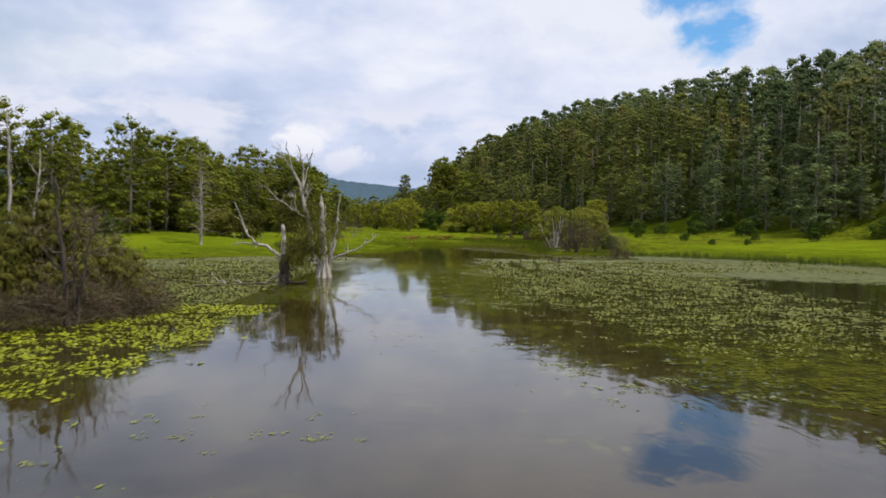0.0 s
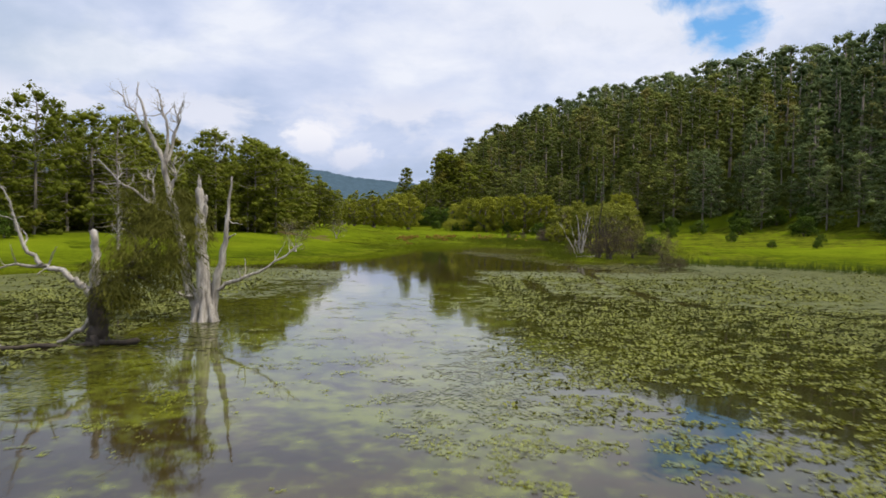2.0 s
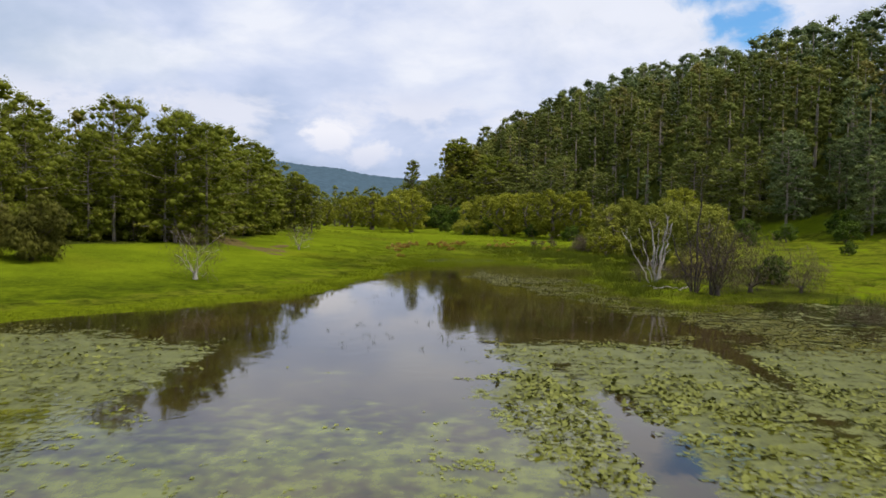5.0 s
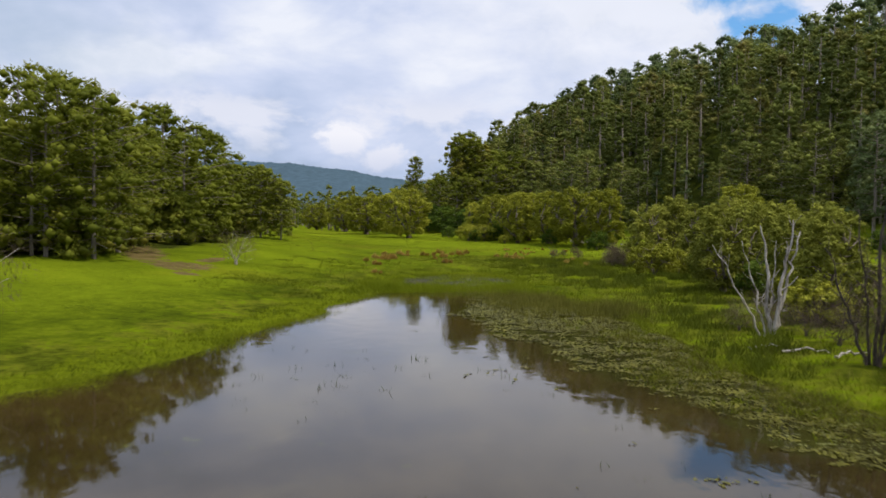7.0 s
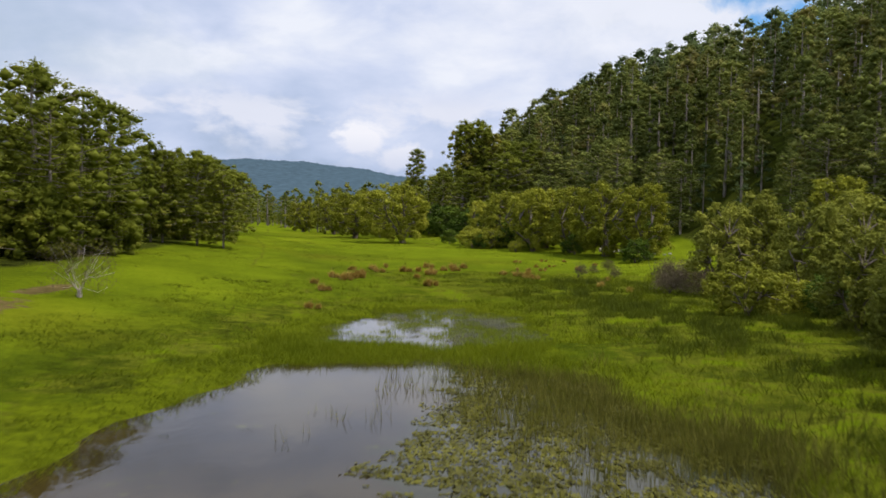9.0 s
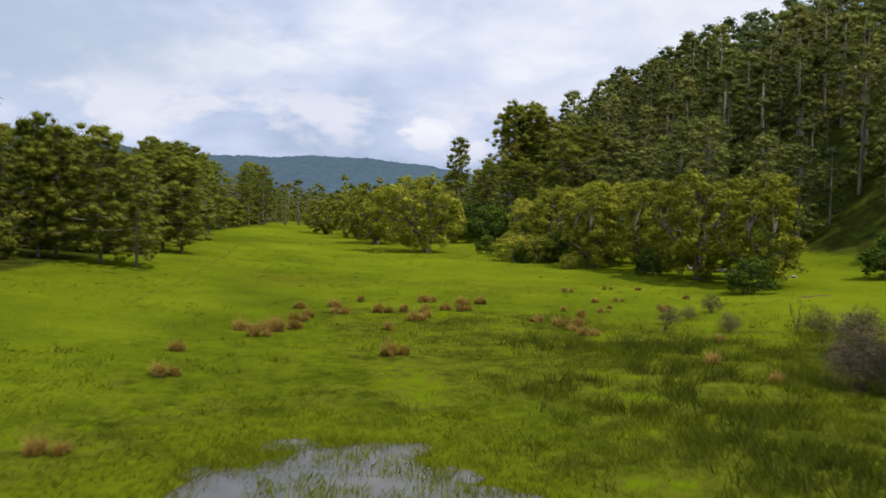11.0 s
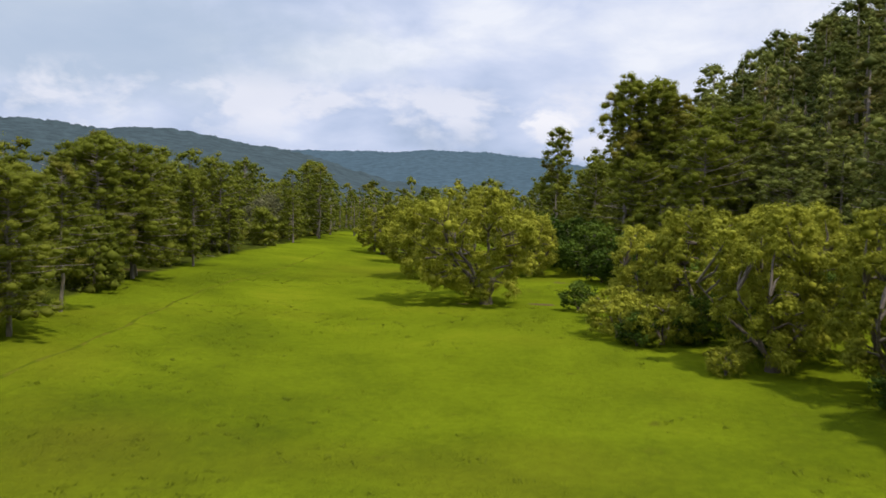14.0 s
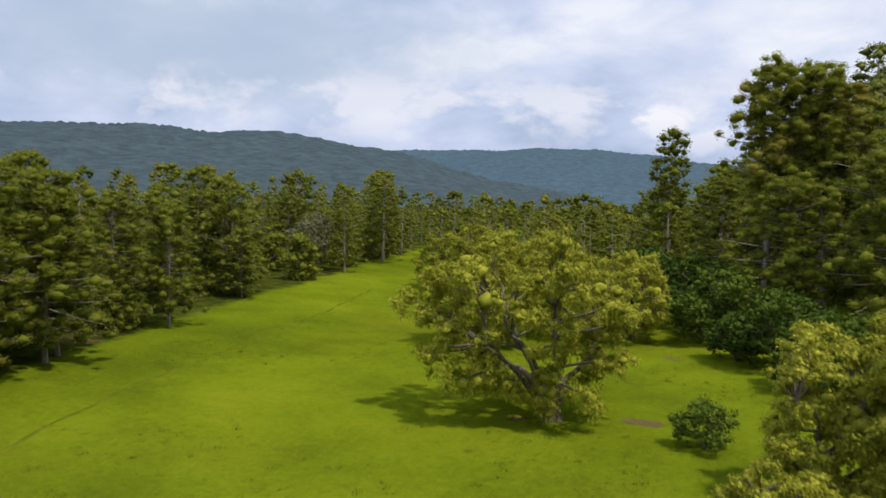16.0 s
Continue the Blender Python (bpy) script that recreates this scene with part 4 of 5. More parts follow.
put_at(pine_tree(36, 13.0, 3.2, 0.16, 0.86, False, "half-bare pine with grey branches standing on the open meadow"), -32.5, 108)

# ---- willows and broad shrubs ----
WILLOW_LABEL = "spreading yellow-green willow with hanging foliage in the meadow"
first = willow("willow_tree", 141, 10.8, 13.2, WILLOW_LABEL, "willows in the meadow", 92, 620, 0.18, 0.035, 0.12, 0.48, (-1.6, 0.5), 1.05, 6)
put_at(first, -10.6, 250.2, 0)
second = willow("willow_tree", 42, 10.0, 10.0, WILLOW_LABEL, "willows in the meadow", 80, 380, 0.20, 0.043, 0.04, 0.42, mound=1.0)
put_at(second, -22, 269, 30)
slim = willow("willow_tree", 43, 9.6, 6.4, "slim upright willow with a forked pale trunk", "willows in the meadow", 54, 340, 0.19, 0.042, 0.06, 0.34, mound=0.88)
put_at(slim, 10.4, 229.6, 0)
alder = willow("willow_tree", 143, 7.6, 5.6, "dull olive willow in the rank marsh by the dead trees", "willows in the marsh", 44, 200, 0.24, 0.054, 0.0, 0.26, mound=0.82, leaves=MARSH_WILLOW)
put_at(alder, 21.0, 146, 40, 0.85)
for t, x, y, a, s in ((second, -30, 287, 140, 0.95), (second, 6.6, 241, 60, 0.92), (second, 19, 217.5, 200, 1.0), (slim, 15.2, 225, 80, 1.0), (slim, 2.5, 243, 200, 0.8),
                      (alder, 25.6, 168.5, 300, 0.95), (alder, 29.5, 172, 20, 1.05), (alder, 22.2, 176.4, 10, 0.95), (alder, 25.4, 179, 80, 1.1), (alder, 26.2, 184.5, 150, 0.9), (alder, 25.2, 152, 220, 0.9), (alder, 23.4, 157, 0, 0.72), (alder, 23.4, 139.5, 130, 0.8), (alder, 30, 160, 100, 0.95), (alder, 27.5, 145, 70, 0.9), (alder, 29.8, 190, 80, 0.85), (first, 12.5, 235.5, 100, 0.85), (slim, 23, 212, 10, 1.0), (slim, 36, 190, 90, 1.0),
                      (second, -40, 300, 10, 0.8), (second, -12, 276, 250, 0.8), (alder, 22, 131, 40, 0.8)):
    repeat(t, x, y, a, s)
low = willow("willow_shrub", 44, 3.6, 5.2, "low yellow-green willow scrub hanging to the grass", "willow scrub", 34, 260, 0.15, 0.034, 0.0, 0.14, mound=0.68)
put_at(low, 1.6, 237.5)
for x, y, a, s in ((4.5, 235.5, 70, 1.0), (19.9, 163.2, 30, 1.0), (22.6, 165, 100, 0.8), (24.0, 181.0, 200, 0.7), (23.2, 135.5, 60, 0.9), (22.4, 149, 0, 0.6), (27.2, 178, 140, 0.9), (20.8, 129.5, 10, 0.7), (-18, 274, 0, 1.0), (8, 228, 120, 0.5)):
    repeat(low, x, y, a, s)
green = dome_tree("broadleaf_shrub", 45, 4.0, 5.0, "dense dark green broad-leaved shrub at the hill's foot", "dark shrubs", BROAD, WILLOW_BARK, 130, 26, 0.22, 0.075, 0.0, 0.03, 0.15, lump=0.48, core=0.55)
put_at(green, 9, 247, 0, 1.1)
for x, y, a, s in ((-2.5, 248.4, 20, 0.62), (3.0, 234.8, 10, 0.55), (22.6, 144.2, 0, 0.6), (24.5, 148.5, 60, 0.7), (27, 156, 100, 0.8), (24.2, 162.5, 200, 0.6), (27.5, 166, 40, 0.8), (28.4, 186, 90, 0.7), (6.8, 236.4, 80, 0.8), (10.2, 233.5, 120, 0.8), (15.5, 221.5, 30, 0.7), (21, 208, 60, 0.7), (14, 243, 60, 1.2), (18, 232, 90, 1.0), (2, 262, 150, 1.2), (-6, 279, 200, 1.1), (-3, 270, 10, 0.9), (-20, 316, 90, 1.2), (-12, 296, 0, 1.2),
                   (-13, 288, 40, 1.7), (-9, 284, 110, 1.6), (-5, 276, 60, 1.5), (0, 268, 20, 1.4), (5, 258, 140, 1.4), (-17, 300, 0, 1.5), (26, 226, 0, 1.0), (34, 216, 40, 1.0), (-44.8, 109, 20, 0.7), (46, 190, 0, 0.9), (55, 176, 60, 0.8), (62, 165, 30, 0.9), (70, 152, 90, 0.8), (25.5, 124, 10, 0.55), (78, 142, 0, 1.0), (50, 184, 10, 0.7), (58, 184, 50, 1.0), (66, 172, 120, 1.1), (74, 160, 200, 1.0), (63, 179, 20, 0.9), (48, 160, 0, 0.4), (52, 138, 90, 0.3), (47, 141, 30, 0.28), (58, 150, 60, 0.35), (66, 143, 0, 0.45), (84, 136, 40, 1.1), (43, 178, 70, 0.35)):
    repeat(green, x, y, a, s)
grey = dome_tree("grey_tree", 50, 8.6, 7.4, "round grey-green tree standing alone at the meadow's end", "", GREY, WILLOW_BARK, 190, 44, 0.30, 0.06, 0.1, 0.16, 0.22, lump=0.62, core=0.5)
put_at(grey, -62.1, 302)
pale = dome_tree("bare_shrub", 46, 4.2, 5.0, "sparse pale leafless shrub on the lake shore", "bare shrubs", TWIGS, DEAD_WOOD, 64, 22, 0.4, 0.014, 0.1, 0.15, 0.16, lump=0.8, core=0)
put_at(pale, -17, 120.8)
for x, y, a, s in ((-17.6, 159, 90, 0.8), (30.5, 184, 0, 0.7)):
    repeat(pale, x, y, a, s)
dark = dome_tree("bare_shrub", 49, 4.2, 5.0, "dark brown leafless shrub on the marshy spit", "bare shrubs", TWIGS, WET_WOOD, 64, 40, 0.4, 0.014, 0.1, 0.10, 0.16, lump=0.8, core=0)
put_at(dark, 19.4, 117.4, 0, 1.05)
for x, y, a, s in ((22.5, 120.0, 60, 0.9), (25.6, 119, 150, 0.7), (17.9, 128.2, 200, 0.42), (16.6, 128.4, 300, 0.36), (18.9, 126.2, 20, 0.40), (19.2, 123.5, 90, 0.5)):
    repeat(dark, x, y, a, s)


# ---- dead trees in and by the water ----
def twigs_from(w, rng, pts, radii, count, long, start=0.35, wiggle=0.3, lift=0.08, depth=1):
    """Side shoots along a limb."""
    for i in range(count):
        at = rng.uniform(start, 1.0) * (len(pts) - 1)
        a = int(min(at, len(pts) - 2))
        p = pts[a] + (pts[a + 1] - pts[a]) * (at - a)
        along = unit(pts[a + 1] - pts[a])
        way = unit(along * 0.7 + rng.normal(0, 0.7, 3))
        q, r = w.limb(rng, p, way, long * rng.uniform(0.5, 1.2), radii[a] * 0.5, wiggle, lift, 0.3, 6, 5)
        if depth > 1:
            twigs_from(w, rng, q, r, 3, long * 0.5, 0.3, wiggle, lift, depth - 1)


def bent(w, rng, pts, r0, r1, sides=7, fine=4, rough=0.05):
    """A limb through given points, made crooked between them."""
    pts = np.array(pts, float)
    t = np.linspace(0, len(pts) - 1, (len(pts) - 1) * fine + 1)
    out = np.stack([np.interp(t, np.arange(len(pts)), pts[:, i]) for i in range(3)], 1)
    out[1:-1] = (out[:-2] + 2 * out[1:-1] + out[2:]) / 4
    out[1:] += rng.normal(0, rough, (len(out) - 1, 3))
    radii = np.linspace(r0, r1, len(out)) * rng.uniform(0.9, 1.12, len(out))
    w.tube(out, radii, sides)
    return out, radii


def drowned_tree():
    rng = np.random.default_rng(61)
    t = thing("dead_tree", "weathered grey dead tree with broken trunks standing in the pond", "tree", "dead trees in the pond")
    w = Wood()
    bent(w, rng, [(0, 0, -1.3), (0, 0, 0.2), (-0.05, 0, 1.6), (-0.2, 0.1, 3.6), (-0.25, 0.1, 5.6)], 0.44, 0.17, 10, 6, 0.035)
    bent(w, rng, [(-0.2, 0.1, 3.5), (0.0, 0.1, 4.6), (0.08, 0.1, 5.3)], 0.16, 0.05, 7)
    for x, y, z in ((-0.32, 0.12, 6.2), (-0.18, 0.06, 5.95), (-0.24, 0.16, 6.05)):
        bent(w, rng, [(-0.25, 0.1, 5.2), (x, y, z)], 0.10, 0.015, 6, 4, 0.02)
    for i in range(7):
        a = i * 0.9 + 0.3
        bent(w, rng, [(0.12 * math.cos(a), 0.12 * math.sin(a), 1.7), (0.32 * math.cos(a), 0.32 * math.sin(a), 0.5), (0.62 * math.cos(a), 0.62 * math.sin(a), -0.4)], 0.13, 0.17, 7, 4, 0.03)
    w.make("broken_trunk", DEAD_WOOD, t)
    w = Wood()
    p, r = bent(w, rng, [(-0.25, 0.25, -1.3), (-0.4, 0.25, 0.6), (-1.0, 0.2, 2.6), (-1.3, 0.2, 4.8), (-1.85, 0.2, 6.8), (-2.5, 0.2, 8.2), (-2.95, 0.2, 10.0)], 0.28, 0.025, 8, 5, 0.05)
    for path, a in (([(-1.75, 0.2, 6.6), (-1.6, 0.1, 7.9), (-2.0, 0.0, 9.8)], 0.10), ([(-1.7, 0.2, 6.7), (-1.3, 0.4, 8.2), (-1.05, 0.4, 9.2)], 0.09), ([(-2.45, 0.2, 8.0), (-3.2, 0.1, 9.0), (-3.7, 0.0, 9.7)], 0.05),
                    ([(-1.25, 0.2, 4.3), (-2.1, 0.0, 4.9), (-3.3, -0.2, 5.6), (-4.4, -0.3, 6.7)], 0.10), ([(-1.5, 0.2, 5.6), (-1.35, 0.3, 6.1), (-1.4, 0.3, 7.0)], 0.09), ([(-2.1, 0.0, 4.9), (-2.3, 0.1, 5.8), (-2.5, 0.1, 6.4)], 0.06)):
        q, s = bent(w, rng, path, a, 0.02, 6)
        twigs_from(w, rng, q, s, 8, 0.9, 0.3, 0.3, 0.16, 2)
    w.make("tall_trunk", DEAD_WOOD, t)
    w = Wood()
    p, r = bent(w, rng, [(0.25, 0.05, -1.3), (0.3, 0, 0.5), (0.7, 0.0, 2.6), (0.95, 0, 4.2), (1.15, 0.1, 6.1)], 0.26, 0.03, 8)
    twigs_from(w, rng, p, r, 4, 0.7, 0.5)
    q, s = bent(w, rng, [(0.45, 0, 1.3), (1.4, -0.1, 1.8), (2.7, -0.2, 2.3), (4.1, -0.2, 3.3)], 0.10, 0.02, 6)
    twigs_from(w, rng, q, s, 8, 0.8, 0.3)
    q, s = bent(w, rng, [(-0.3, 0, 1.0), (-1.0, -0.1, 1.1), (-1.5, -0.2, 1.4)], 0.09, 0.02, 6)
    twigs_from(w, rng, q, s, 4, 0.6)
    w.make("side_trunk", DEAD_WOOD, t)
    rng = np.random.default_rng(62)
    c = np.stack([rng.uniform(-3.6, -0.7, 70), rng.uniform(-0.4, 1.2, 70), rng.uniform(1.9, 5.6, 70)], 1)
    v, f = clump_leaves(rng, c, rng.uniform(0.35, 0.65, 70), 105, 0.24, 0.022, 0.3, 0.7, 0.2, 0.6)
    mesh_object("foliage", v, f, SCRUB, t)
    t.matrix_basis = pose(-9.05, 60.5, 0)


def drowned_stump():
    rng = np.random.default_rng(63)
    t = thing("tree_stump", "dark broken stump with crooked branches standing in the pond", "stump", "dead trees in the pond")
    w = Wood()
    bent(w, rng, [(0, 0, -1.3), (0, 0, 0.1), (-0.02, 0, 1.0), (-0.05, 0, 2.0)], 0.40, 0.24, 10, 6, 0.04)
    for a in range(6):
        bent(w, rng, [(0, 0, 0.35), (0.4 * math.cos(a), 0.4 * math.sin(a), 0.05), (0.8 * math.cos(a), 0.8 * math.sin(a), -0.3)], 0.16, 0.06, 6)
    w.make("trunk", WET_WOOD, t)
    w = Wood()
    bent(w, rng, [(-0.05, 0, 1.85), (-0.07, 0, 2.8), (-0.08, 0, 3.85)], 0.19, 0.11, 8, 4, 0.03)
    w.make("snag", DEAD_WOOD, t)
    w = Wood()
    p, r = bent(w, rng, [(-0.15, 0, 1.5), (-0.6, 0, 2.0), (-1.1, -0.1, 2.5), (-2.0, -0.1, 2.75), (-3.4, -0.2, 2.5)], 0.15, 0.03, 7)
    twigs_from(w, rng, p, r, 5, 0.9, 0.5)
    q, s = bent(w, rng, [(-1.9, -0.1, 2.7), (-2.5, -0.1, 3.3), (-2.9, 0.1, 4.3), (-3.3, 0.2, 5.4)], 0.09, 0.015, 6)
    twigs_from(w, rng, q, s, 6, 0.8, 0.3)
    bent(w, rng, [(-0.2, 0, 1.0), (-0.5, -0.1, 0.5), (-1.2, -0.1, 0.1)], 0.10, 0.05, 6)
    w.make("pale_branch", DEAD_WOOD, t)
    w = Wood()
    p, r = bent(w, rng, [(0.1, 0, 1.6), (0.6, 0, 2.2), (1.3, 0.1, 2.8), (1.9, 0.2, 3.9)], 0.15, 0.02, 7)
    twigs_from(w, rng, p, r, 10, 1.1, 0.2, 0.35, 0.05, 2)
    q, s = bent(w, rng, [(0.15, 0, 1.3), (0.5, -0.1, 0.8), (0.6, -0.1, 1.7)], 0.07, 0.02, 6)
    w.make("dark_branch", WET_WOOD, t)
    u = rng.uniform(0, 1, 66)
    c = np.stack([0.2 + 3.2 * u + rng.normal(0, 0.5, 66), rng.normal(0, 0.6, 66), 1.9 + 1.5 * u + rng.normal(0, 0.75, 66)], 1)
    v, f = clump_leaves(rng, c, rng.uniform(0.35, 0.65, 66), 105, 0.24, 0.022, 0.3, 0.7, 0.2, 0.6)
    mesh_object("foliage", v, f, SCRUB, t)
    t.matrix_basis = pose(-10.75, 54.1, 0)
    log = thing("fallen_log", "dark half-sunken log lying in the pond weed", "log")
    w = Wood()
    bent(w, rng, [(-5.6, -4.0, -0.02), (-4.4, -3.0, 0.05), (-3.0, -2.3, 0.03), (-1.6, -1.0, 0.05), (-0.2, -0.5, 0.02), (1.4, -0.1, 0.05)], 0.05, 0.10, 7, 4, 0.04)
    w.make("stem", WET_WOOD, log)
    w = Wood()
    bent(w, rng, [(-3.3, -2.3, 0.12), (-3.9, -2.2, 0.35), (-4.3, -2.1, 0.75)], 0.08, 0.02, 6)
    bent(w, rng, [(-2.4, -1.7, 0.12), (-2.9, -1.6, 0.4)], 0.06, 0.02, 6)
    w.make("branch", DEAD_WOOD, log)
    log.matrix_basis = pose(-10.75, 54.1, 0.02)


drowned_tree()
drowned_stump()


def bare_stems(seed, stems, label, mat, shoots=6, long=0.9, depth=1, name="dead_tree"):
    """Several pale or dark leafless stems out of one foot: (lean x, lean y, height, radius)."""
    rng = np.random.default_rng(seed)
    t = thing(name, label, "tree", "dead trees on the shore")
    for x, y, h, r in stems:
        w = Wood()
        foot = (x * 0.12, y * 0.12)
        p, s = bent(w, rng, [(foot[0], foot[1], -0.5), (foot[0] * 1.3, foot[1] * 1.3, 0.1), (x * 0.45, y * 0.45, h * 0.4), (x * 0.75, y * 0.75, h * 0.72), (x, y, h)], r, r * 0.22, 7, 4, 0.06)
        twigs_from(w, rng, p, s, shoots, long, 0.35, 0.25, 0.14, depth)
        w.make("stem", mat, t)
    return t


put_at(bare_stems(64, ((-2.6, 0.2, 4.0, 0.065), (-0.3, 0.3, 5.0, 0.13), (0.9, -0.2, 5.4, 0.14), (1.3, 0.2, 4.8, 0.11), (-1.2, 0.5, 4.3, 0.06), (0.3, 0.5, 4.4, 0.06)), "dead tree with several bleached white stems by the shore", DEAD_WOOD, 6), 17.4, 126.5)
put_at(bare_stems(65, ((-1.8, 0.1, 4.2, 0.08), (0.4, 0.2, 8.4, 0.10), (-0.6, 0.3, 5.6, 0.07), (1.0, 0.2, 4.6, 0.08), (1.6, -0.2, 5.0, 0.06)), "dark dead tree with tall crooked stems by the shore", WET_WOOD, 9, 1.0, 2), 18.2, 118.4)
put_at(bare_stems(66, tuple((0.9 * math.cos(a * 2.4) * (1 + a % 3 * 0.4), 0.9 * math.sin(a * 2.4), 3.6 + (a * 37 % 10) / 6, 0.045) for a in range(14)), "brown leafless thicket of upright shoots by the shore", WET_WOOD, 9, 0.8, 2, "bare_thicket"), 19.2, 117.6)
put_at(bare_stems(67, ((-0.5, 0, 6.2, 0.16), (0.9, 0.2, 4.8, 0.10), (0.2, 0.3, 5.2, 0.08)), "dark dead tree rising out of the lakeside scrub", WET_WOOD, 9, 1.2, 2), -14.5, 31.6)
put_at(bare_stems(68, ((-0.6, 0, 10.2, 0.16), (0.9, 0.3, 8.4, 0.12)), "pale dead tree with few bare branches", DEAD_WOOD, 6, 1.0), -20.6, 39.5)
put_at(bare_stems(69, ((0.2, 0, 9.0, 0.16), (0.3, 0.3, 4.0, 0.07)), "grey leafless trunk with short bare boughs beside the pine", DEAD_WOOD, 26, 1.6), -32.3, 107.2)
put_at(bare_stems(70, ((0.3, 0.1, 2.6, 0.05), (-0.5, 0.1, 2.2, 0.05), (0.1, -0.3, 1.8, 0.04)), "small dark dead shrub in the marsh grass", WET_WOOD, 8, 0.6, 2, "dead_shrub"), 12.8, 188.9, 0, 0.62)
put_at(bare_stems(71, ((0.3, 0.1, 2.9, 0.05), (-0.6, 0.1, 2.4, 0.05), (0.5, -0.3, 2.2, 0.04)), "small dark dead shrub in the marsh grass", WET_WOOD, 10, 0.7, 2, "dead_shrub"), 19.6, 190, 0, 0.62)
for a, (x, y, s) in enumerate(((17.2, 121.8, 1.0), (15.9, 122.9, 0.7), (18.4, 120.6, 0.9))):
    log = thing("fallen_branch", "bleached fallen branch lying on the marsh grass", "branch", "driftwood by the shore")
    w = Wood()
    bent(w, np.random.default_rng(90 + a), [(-s, 0.1 * a, 0.05), (0, 0.1, 0.14), (s * 0.8, -0.2, 0.1)], 0.06, 0.025, 7)
    w.make("stem", DEAD_WOOD, log)
    put_at(log, x, y, 20 * a)

# scrub on the islet by the first bank
scrub = dome_tree("olive_scrub", 47, 3.4, 4.4, "tangled olive-brown scrub crowding the lake islet", "scrub on the islet", SCRUB, WET_WOOD, 70, 90, 0.28, 0.03, 0.15, 0.05, 0.15, lump=0.6, core=0.5)
put_at(scrub, -17.6, 34.4, 0, 1.15)
for x, y, a, s in ((-15.6, 37.4, 70, 0.95), (-15.9, 34.6, 200, 0.85), (-19.2, 37, 150, 1.25), (-18.8, 32.2, 30, 0.95), (-21.5, 34.5, 220, 1.3), (-16.6, 39.5, 10, 0.8)):
    repeat(scrub, x, y, a, s)
for x, y, a, s in ((-30, 122.5, 0, 1.25), (-33.5, 122, 90, 1.2)):
    tagged(repeat(scrub, x, y, a, s), "spreading olive-green thorn scrub on the open meadow")
dry = dome_tree("dry_thicket", 48, 3.0, 4.0, "dense grey-brown leafless thicket at the water's edge", "thickets on the islet", TWIGS, WET_WOOD, 72, 50, 0.45, 0.016, 0.0, 0.04, 0.15, lump=0.65, core=0)
put_at(dry, -13.6, 35.0, 0, 0.62)
for x, y, a, s in ((-15.2, 31.0, 70, 0.62), (-17.4, 28.8, 150, 0.7), (-16.4, 29.8, 100, 0.6), (-14.3, 33.0, 210, 0.6), (-12.9, 36.6, 260, 0.55), (-19.0, 28.2, 20, 0.9), (-16.4, 35.4, 10, 1.3), (-14.2, 38.0, 40, 0.8), (22.2, 104.2, 30, 0.45), (23.6, 104.6, 100, 0.36)):
    repeat(dry, x, y, a, s, 0.0, None if x < 0 else -0.1)

for x, y, a, s in ((18.4, 177.0, 60, 0.62), (19.4, 180.2, 150, 0.7), (20.2, 174.0, 220, 0.6), (13.3, 191.2, 10, 0.30), (16.5, 197.0, 80, 0.34), (16.1, 189.3, 130, 0.30), (20.4, 189.0, 40, 0.42), (22.0, 187.6, 300, 0.52), (14.6, 193.4, 20, 0.25)):
    tagged(repeat(dry, x, y, a, s), "low brown dried weed thicket in the marsh grass")
rng = np.random.default_rng(57)
log = thing("fallen_log", "grey fallen trunk lying under the willows", "log")
w = Wood()
bent(w, rng, [(-2.6, 0.2, 0.35), (-1.0, 0.0, 0.22), (0.8, 0.1, 0.26), (2.4, -0.3, 0.18)], 0.24, 0.15, 8)
w.make("stem", DEAD_WOOD, log)
w = Wood()
bent(w, rng, [(0.7, 0.1, 0.3), (1.1, 0.3, 0.9), (1.7, 0.5, 1.2)], 0.08, 0.03, 6)
w.make("branch", DEAD_WOOD, log)
put_at(log, 21.4, 223.6, 15)


def stone(seed):
    """A weathered boulder, flattened and uneven."""
    rng = np.random.default_rng(seed)
    bm = bmesh.new()
    bmesh.ops.create_icosphere(bm, subdivisions=2, radius=0.34)
    for v in bm.verts:
        v.co = Vector((v.co.x * 1.3, v.co.y, v.co.z * 0.62)) * rng.uniform(0.86, 1.12)
    me = bpy.data.meshes.new("stone")
    bm.to_mesh(me)
    bm.free()
    me.materials.append(STONE)
    return tagged(new("stone", me), "pale grey stone lying in the meadow grass", "stone", "stones by the willows")


m, k = material("pale grey stone")
STONE = finish(m, k, k.ramp(k.noise(place_of(k), 6.0, 6, 0.7), (0.35, (0.20, 0.19, 0.16)), (0.65, (0.42, 0.40, 0.36))), 0.9, k.noise(place_of(k), 14.0, 5), 0.03)
first_stone = put_at(stone(58), 24.4, 216.9, 0, 0.8, -0.08)
for x, y, a, s in ((27.1, 218.4, 70, 0.7), (26.2, 217.4, 150, 0.5), (25.4, 219.6, 30, 0.45)):
    repeat(first_stone, x, y, a, s, -0.06)


# ---- grass, sedge and reeds ----
def value_noise(x, y, size, seed=0):
    """Smooth lattice noise between 0 and 1."""
    x, y = np.asarray(x, float) / size + 37.3, np.asarray(y, float) / size + 91.7
    i, j = np.floor(x).astype(np.int64), np.floor(y).astype(np.int64)
    u, v = x - i, y - j
    u, v = u * u * (3 - 2 * u), v * v * (3 - 2 * v)

    def at(a, b):
        h = np.sin(a * 127.1 + b * 311.7 + seed * 74.7) * 43758.5453
        return h - np.floor(h)

    return (at(i, j) * (1 - u) + at(i + 1, j) * u) * (1 - v) + (at(i, j + 1) * (1 - u) + at(i + 1, j + 1) * u) * v


